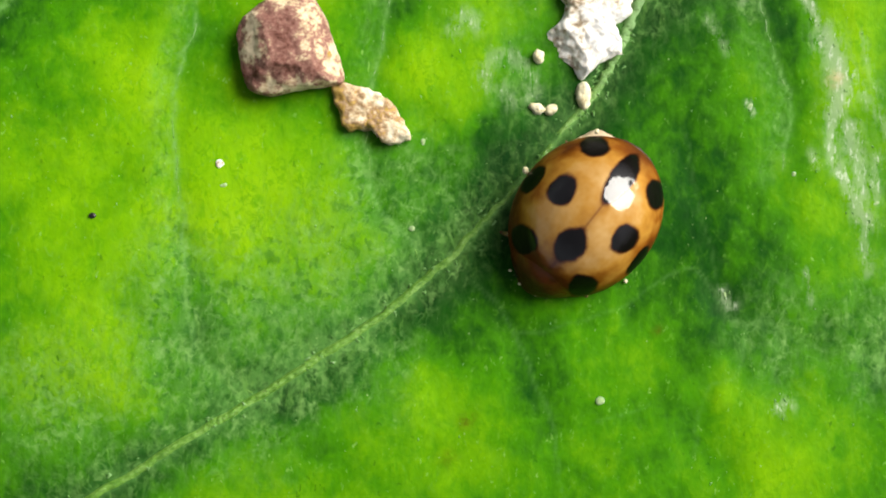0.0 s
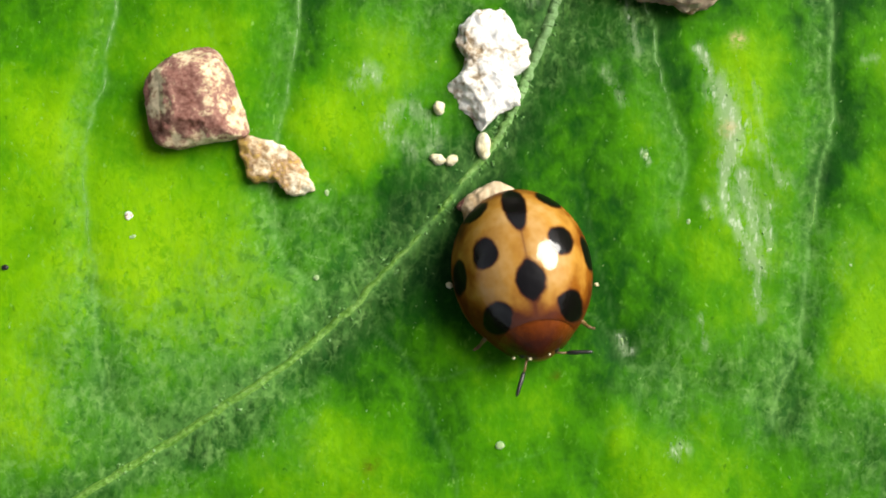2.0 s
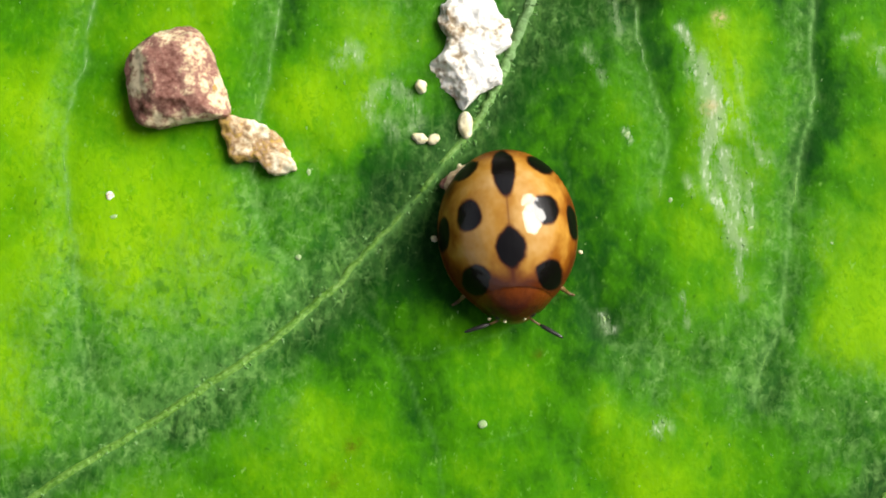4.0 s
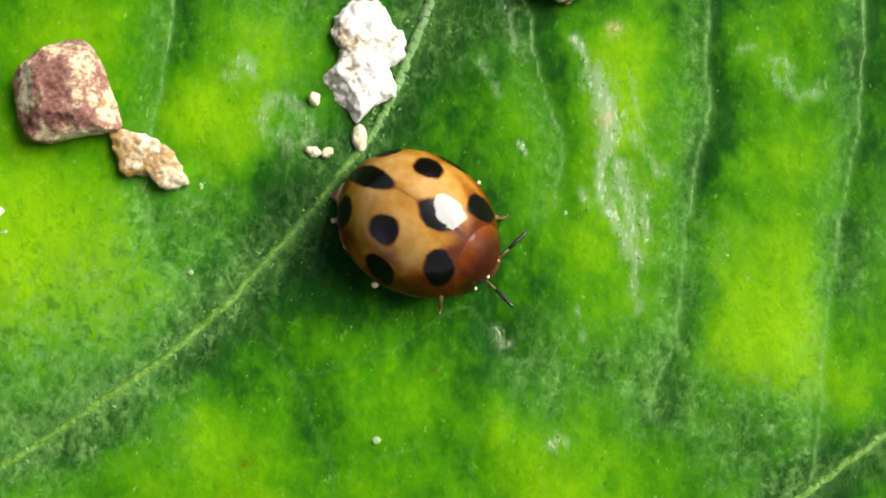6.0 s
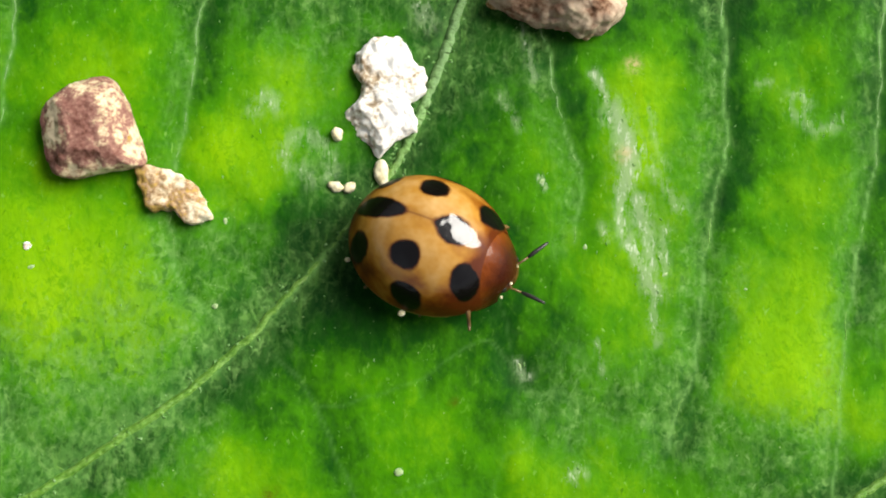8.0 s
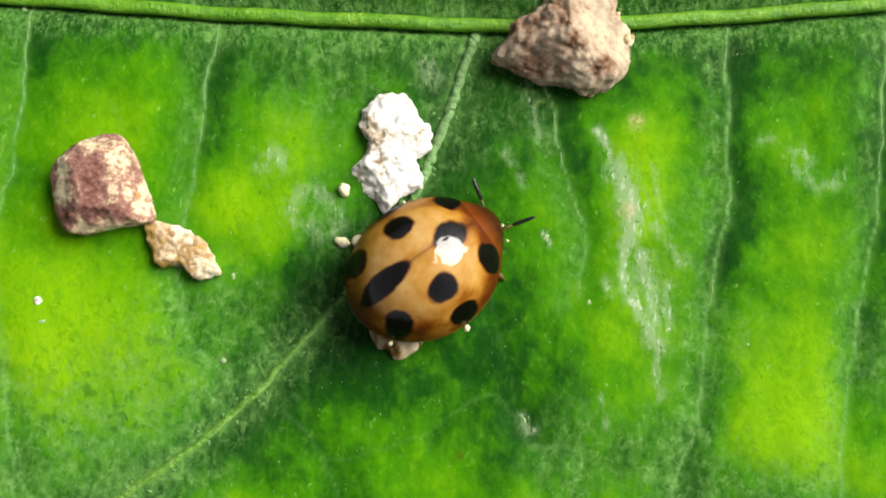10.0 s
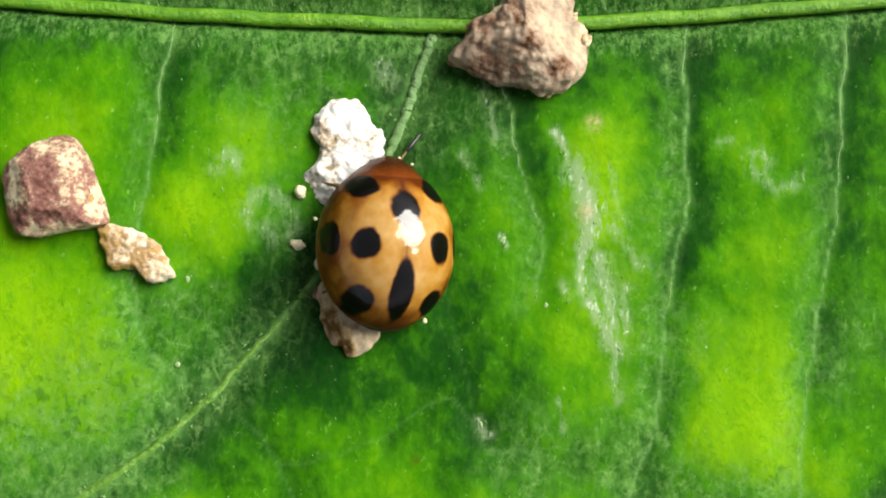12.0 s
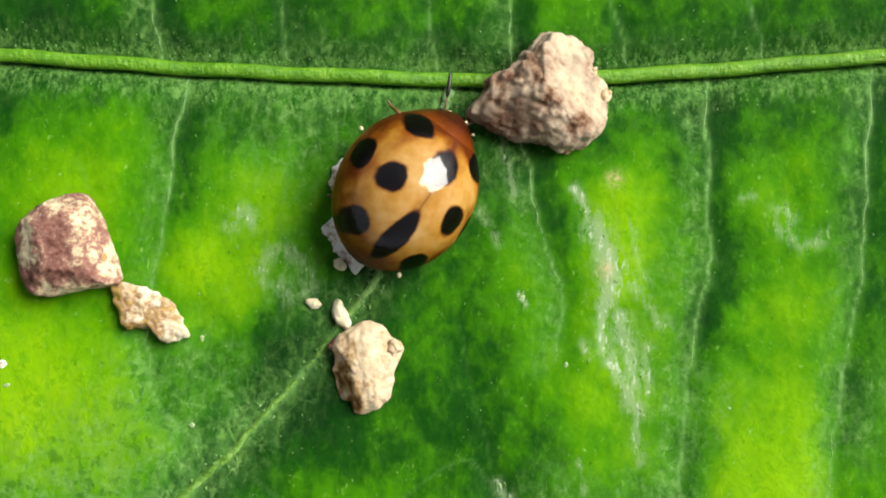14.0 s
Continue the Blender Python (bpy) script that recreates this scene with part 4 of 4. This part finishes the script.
def vein_fuzz():
    """Short pale fibres that stand along both sides of the main side vein and the midrib."""
    rng = random.Random(9)
    verts, faces, fibres = [], [], []
    for line, count, near, size in ((VEINS[0][0], 460, 0.17, 0.085), (MIDRIB_LINE[14:70], 1000, 0.40, 0.05)):
        for _ in range(count):
            i = rng.randrange(len(line) - 1)
            t = rng.random()
            p, d = line[i] * (1 - t) + line[i + 1] * t, line[i + 1] - line[i]
            d = d / max(float(np.hypot(*d)), 1e-6)
            side = rng.choice((-1, 1))
            if value_noise(np.array([p[0] + 60]), np.array([p[1] + 60]), 1.6, 41)[0] < rng.uniform(-0.5, 0.5):      # they stand in tufts
                continue
            off = near * 0.3 + abs(rng.gauss(0, near))
            x, y = p[0] - d[1] * side * off, p[1] + d[0] * side * off
            a = math.atan2(d[1], d[0]) + side * rng.gauss(0.4, 1.0)
            ln, w = size * rng.uniform(0.8, 2.4), size * rng.uniform(0.3, 0.8)
            fibres.append((x, y, a, ln, w))
    zs = leaf_fields(np.array([q[0] for q in fibres]), np.array([q[1] for q in fibres]))[0].tolist()
    for (x, y, a, ln, w), z in zip(fibres, zs):
        ux, uy, n = math.cos(a), math.sin(a), len(verts)
        for u, v, h in ((0, -1, 0), (1, -0.4, 0.3), (1, 0.4, 0.3), (0, 1, 0), (0.5, 0, 1.2)):
            verts.append((x + u * ln * ux - v * w * uy, y + u * ln * uy + v * w * ux, z + h * w))
        faces += [tuple(n + k for k in q) for q in ((0, 1, 4), (1, 2, 4), (2, 3, 4), (3, 0, 4))]
    ob = solid("vein_fuzz", verts, faces, FUZZ, leaf, "short pale fibres along the veins", smooth=False)
    return tagged(ob, kind="stuff")


vein_fuzz()


# ---------------------------------------------------------------- ladybird
A, REAR, B, H = 2.79, 2.68, 2.27, 2.56      # length before and behind the middle, half width and height of its dome
# spots of one wing case: x, y, half length, half width, turn
SPOTS = [(0.83, 0.0, 0.72, 0.54, 0), (-1.68, 0.0, 1.00, 0.43, 0), (1.70, 1.16, 0.48, 0.52, 30), (-0.29, 1.20, 0.54, 0.44, 0),
         (0.06, 2.05, 0.62, 0.22, 3), (-1.90, 1.19, 0.34, 0.52, -41)]


def dome(x):
    """Width and height of the dome's cross-section at x."""
    k = math.sqrt(max(1 - (x / (A if x > 0 else REAR)) ** 2, 0.0))
    return B * k, H * k


def wing_case(side, parent):
    nu, nv = 110, 64
    verts, spot, seam, warm = [], [], [], []
    for i in range(nu):
        for j in range(nv):
            th = (j / (nv - 1)) * (math.pi / 2 + 0.02)          # from the seam over the side, a little under the rim
            front = 2.00 + 0.34 * math.sin(min(th, math.pi / 2)) ** 2
            u = i / (nu - 1)
            x = -REAR + (front + REAR) * (u ** 1.5 * 0.5 + u * 0.5)
            w, h = dome(x)
            y, z = w * math.sin(th), h * math.cos(th)
            if th > math.pi / 2:
                y, z = w * (1 - 0.25 * (th - math.pi / 2)), -0.55 * w * (th - math.pi / 2) * 0.5
            yy = y
            z -= 0.003 * math.exp(-(y / 0.05) ** 2)
            verts.append((x, side * yy, z))
            s = 0.0
            for sx, sy, sl, sw, turn in SPOTS:
                c, n = math.cos(radians(turn)), math.sin(radians(turn))
                dx, dy = x - sx, y - sy
                p, q = (dx * c + dy * n) / (sl * 0.91), (-dx * n + dy * c) / (sw * 0.90)
                e = 1.6 if sy == 0 else 2.2      # those on the seam run out into points
                r = (abs(p) ** e + abs(q) ** e) ** (1 / e)
                s = max(s, 1.5 - r)
            spot.append(s)
            seam.append(0.45 * math.exp(-(y / 0.035) ** 2) + 0.26 * math.exp(-(y / 0.16) ** 2) + 0.60 * math.exp(-(y / 0.30) ** 2) * min(1.0, max(0.0, (x - 0.9) / 0.6))
                        + 0.80 * math.exp(-(y / 0.7) ** 2) * min(1.0, max(0.0, (-2.0 - x) / 0.5)))
            # redder to the front; the darkening towards the rim is painted shade
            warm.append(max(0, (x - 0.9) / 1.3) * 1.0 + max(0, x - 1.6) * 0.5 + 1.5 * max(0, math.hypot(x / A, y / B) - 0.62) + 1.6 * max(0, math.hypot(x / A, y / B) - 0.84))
    faces = grid_faces(nu, nv, flip=side < 0)
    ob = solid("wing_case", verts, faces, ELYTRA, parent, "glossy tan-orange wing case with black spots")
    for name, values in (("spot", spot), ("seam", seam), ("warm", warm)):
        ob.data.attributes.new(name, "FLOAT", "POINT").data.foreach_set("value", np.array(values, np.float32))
    m = ob.modifiers.new("thickness", "SOLIDIFY")
    m.thickness, m.offset, m.use_rim = 0.06 * MM, -1.0, False
    line = [(x, side * (dome(x)[0] + 0.015), 0.01) for x in np.linspace(-REAR * 0.995, 2.1, 60).tolist()]
    rv, rf = tube(line, [0.055 * min(1.0, 0.25 + 6 * min(i, 59 - i) / 59) for i in range(60)], 8)
    solid("rim", rv, rf, RIM, ob, "thin glossy amber rim")
    return ob


def ellipsoid(c, r, nu=20, nv=28):
    verts = []
    for i in range(nu):
        t = math.pi * (0.02 + 0.96 * i / (nu - 1))
        for j in range(nv):
            p = 2 * math.pi * j / nv
            verts.append((c[0] + r[0] * math.sin(t) * math.cos(p), c[1] + r[1] * math.sin(t) * math.sin(p), c[2] + r[2] * math.cos(t)))
    faces = grid_faces(nu, nv, True, flip=True)
    faces += [tuple(range(nv)), tuple((nu - 1) * nv + k for k in range(nv))[::-1]]
    return verts, faces


antennae = {}


def build_ladybird():
    bug = base("ladybird", "glossy tan-orange ladybird with ten black spots crawling on the leaf", "ladybird")
    wing_case(1, bug)
    wing_case(-1, bug)
    # pronotum: the shield behind the head
    nu, nv, verts = 30, 48, []
    for i in range(nu):
        u = i / (nu - 1)
        for j in range(nv):
            th = -1.75 + 3.5 * j / (nv - 1)
            back = 1.88 + 0.33 * min(abs(math.sin(th)), 1) ** 2
            x = back + (3.02 - 0.28 * math.sin(th) ** 2 - back) * math.sin(u * math.pi / 2)
            k = math.sqrt(max(1 - (x / 3.18) ** 2, 0.0))
            flare = 1.0 - 0.18 * u
            verts.append((x, 1.90 * k * math.sin(th) * flare, (H - 0.34) * k * math.cos(th) - 0.02))
    solid("pronotum", verts, grid_faces(nu, nv), PRONOTUM, bug, "red-brown shield behind the head").modifiers.new("thickness", "SOLIDIFY").thickness = 0.05 * MM
    solid("head", *ellipsoid((2.64, 0, 0.30), (0.50, 0.72, 0.48)), HEAD, bug, "dark red-brown head")
    for s in (1, -1):
        solid("eye", *ellipsoid((2.80, s * 0.55, 0.42), (0.17, 0.15, 0.17), 12, 16), BLACK, bug, "black bead eye")
        verts, faces = tube([(-0.15, 0, 0), (0.25, s * 0.09, 0.02), (0.50, s * 0.17, 0.0)], [0.045, 0.038, 0.035])
        ant = antennae[s] = solid("antenna", verts, faces, LEG, bug, "thin antenna with a black club", place=pose(2.94 * MM, s * 0.38 * MM, 0.32 * MM))
        pts = spline([(0.47, s * 0.16, 0.0), (0.80, s * 0.28, 0.01), (1.28, s * 0.46, -0.05)], 5)
        verts, faces = tube(pts.tolist(), [0.03, 0.05, 0.065, 0.072, 0.075, 0.075, 0.07, 0.065, 0.06, 0.05, 0.025])
        solid("club", verts, faces, BLACK, ant, "black antennal club")
    verts, faces = ellipsoid((-0.2, 0, 0.05), (2.6, 2.1, 0.32))
    solid("underside", verts, faces, BELLY, bug, "dark underside")
    for s in (1, -1):
        for k, (hx, reach, sweep) in enumerate(((1.75, 1.84, 0.44), (0.4, 2.02, 0.1), (-1.0, 1.80, -0.40))):
            hip = (hx, s * 1.1)
            knee = (sweep * 0.6, s * (reach - 1.1) * 0.62, 0.10)
            foot = (sweep, s * (reach - 1.1), -0.36)
            verts, faces = tube(spline([(0, 0, 0), knee, foot, (foot[0] + 0.10 * (1 if sweep >= 0 else -1), foot[1] + s * 0.22, -0.40)], 5).tolist(),
                                [0.11] * 4 + [0.085] * 4 + [0.06] * 4 + [0.045] * 3 + [0.025])
            solid("leg", verts, faces, LEG, bug, "straw-coloured leg", place=pose(hip[0] * MM, hip[1] * MM, 0.05 * MM))
    # pale dust grains caught on its rim and shield
    for k, (x, y, z, r) in enumerate(((1.62, -1.62, 0.62, 0.10), (0.05, -2.46, 0.02, 0.13), (3.04, -0.35, 0.62, 0.06), (2.90, -0.85, 0.45, 0.06), (3.0, 0.30, 0.6, 0.05),
                                      (-2.35, -1.42, 0.0, 0.10), (0.9, 2.36, 0.0, 0.08))):
        verts, faces = ellipsoid((0, 0, 0), (r, r * 0.8, r * 0.75), 8, 10)
        solid("dust_grain", verts, faces, GRAIN_MAT, bug, "", place=pose(x * MM, y * MM, z * MM, 0, 0, 40 * k))
    return bug


ladybird = build_ladybird()

# ---------------------------------------------------------------- motion of things
LADYBIRD = [  # seconds, x, y, z in mm, roll, pitch, heading in degrees
    (0, -2.23, 1.10, 0.42, -4.4, 10.4, 232.3),
    (0.5, -2.00, 0.53, 0.42, 10.2, 4.8, 248.0),
    (1, -1.46, 0.53, 0.32, -2.5, -6.6, 260.6),
    (1.5, -1.15, 0.68, 0.32, 0.4, -7.8, 273.4),
    (2, -1.00, 0.89, 0.38, -3.6, -9.7, 281.3),
    (2.5, -0.87, 1.04, 0.32, -2.2, -7.5, 279.3),
    (3, -1.27, 1.19, 0.32, -2.3, -0.8, 263.7),
    (5.5, -0.16, 1.96, 0.42, -3.7, -11.8, 314.6),
    (6, -0.35, 2.19, 0.47, -11.5, -6.6, 327.0),
    (6.5, -0.31, 2.54, 0.45, -10.7, -6.2, 334.3),
    (7, -0.47, 2.54, 0.41, -11.5, -3.0, 341.0),
    (7.5, -0.46, 2.49, 0.42, -10.6, -4.3, 343.4),
    (8, -0.65, 2.55, 0.53, -16.9, -4.4, 338.5),
    (10.5, -1.05, 3.77, 0.52, 0.0, 20.0, 409.3),
    (11, -1.05, 3.68, 0.72, 7.3, 24.0, 421.0),
    (11.5, -0.84, 4.36, 0.58, 9.7, 13.5, 436.9),
    (12, -0.84, 4.47, 0.67, 21.2, 8.0, 450.6),
    (12.5, -1.11, 5.75, 0.51, 12.6, -7.0, 454.8),
    (13, -1.04, 6.80, 0.63, 20.5, -6.2, 452.8),
    (13.5, -1.14, 7.25, 0.62, 21.3, 4.9, 428.1),
    (14, -0.76, 8.34, 0.73, 23.5, 9.0, 418.4),
]


def motions():
    walk(ladybird, [(t, pose(x * MM, y * MM, z * MM, rx, ry, rz)) for t, x, y, z, rx, ry, rz in LADYBIRD])

    feel = {1: [(0, 150), (0.25, 110), (0.5, 64), (1, 91), (1.5, 82), (2, 80), (2.5, 68), (3, 35), (5.5, 90), (6, 77), (6.5, 88), (7, 73), (7.5, 65), (8, 58), (10.5, 81), (11.5, 62), (12, 130), (12.5, 150), (13, 150), (13.25, 90), (13.5, 37), (14, 26)],
            -1: [(0, -150), (0.25, -90), (0.5, -31), (1, -18), (1.5, -28), (2.5, -25), (2.75, -85), (3, -140), (4, -75), (5.5, -22), (6, -13), (7, -11), (8, -4), (10.5, -32), (11, -56), (11.5, -31), (12, -35), (12.25, -95), (12.5, -150), (13, -150), (13.25, -100), (13.5, -55), (14, -40)]}
    for s, ant in antennae.items():
        x, y, z = ant.matrix_basis.translation
        walk(ant, [(t, Matrix.Translation((x, y, z)) @ pose(0, 0, 0, 0, -38 if 10 < t < 11.6 else -8, a - 19 * s)) for t, a in feel[s]])

    def shift(ob, rows):
        m = ob.matrix_basis.copy()
        walk(ob, [(t, Matrix.Translation((x * MM, y * MM, z * MM)) @ m @ pose(0, 0, 0, 0, 0, turn)) for t, x, y, z, turn in rows])

    shift(pellet, [(0, 0.15, -0.15, 0, 0), (3.2, 0.15, -0.2, 0, 0), (5.3, 0.2, -0.05, 0, 0), (6, 0.12, -0.08, 0, 0), (8.2, 0.08, -0.1, 0, 0), (10.3, 0.10, -0.34, 0, 12), (11.5, 0.06, -0.27, 0, 12), (12, 0.1, -0.12, 0, 8), (12.5, 0, 0, 0, 0), (14, 0, 0, 0, 0)])
    shift(chalk, [(0, 0, 0, 0, 0), (11.5, 0, 0, 0, 0), (12, -0.12, -0.15, 0, 0), (12.5, 0, 0, 0, 0), (13, 0.0, 0.0, 0, 0), (14, -0.05, 0.0, 0, 0)])
    shift(big_grain, [(0, 0, 0, 0, 0), (11, 0, 0, 0, 0), (13, -0.6, -0.6, 0, 20), (13.5, -0.58, -0.88, 0.1, 25), (14, -0.59, -0.92, 0.1, 25)])
    shift(pair_right, [(0, 0, 0, 0, 0), (8.2, 0, 0, 0, 0), (10.5, 0.1, 0.1, 0, 10), (12, 0.26, -0.6, 0, 40), (12.5, 0.27, -0.6, 0, 50), (13, 0.35, 0.1, 0, 60), (14, 0.35, -0.05, 0, 60)])
    shift(small_grain, [(0, 0, 0, 0, 0), (12, 0.07, 0.07, 0, 0), (13, 0.5, -0.2, 0, 20), (14, 0.87, -0.43, 0, 40)])


motions()
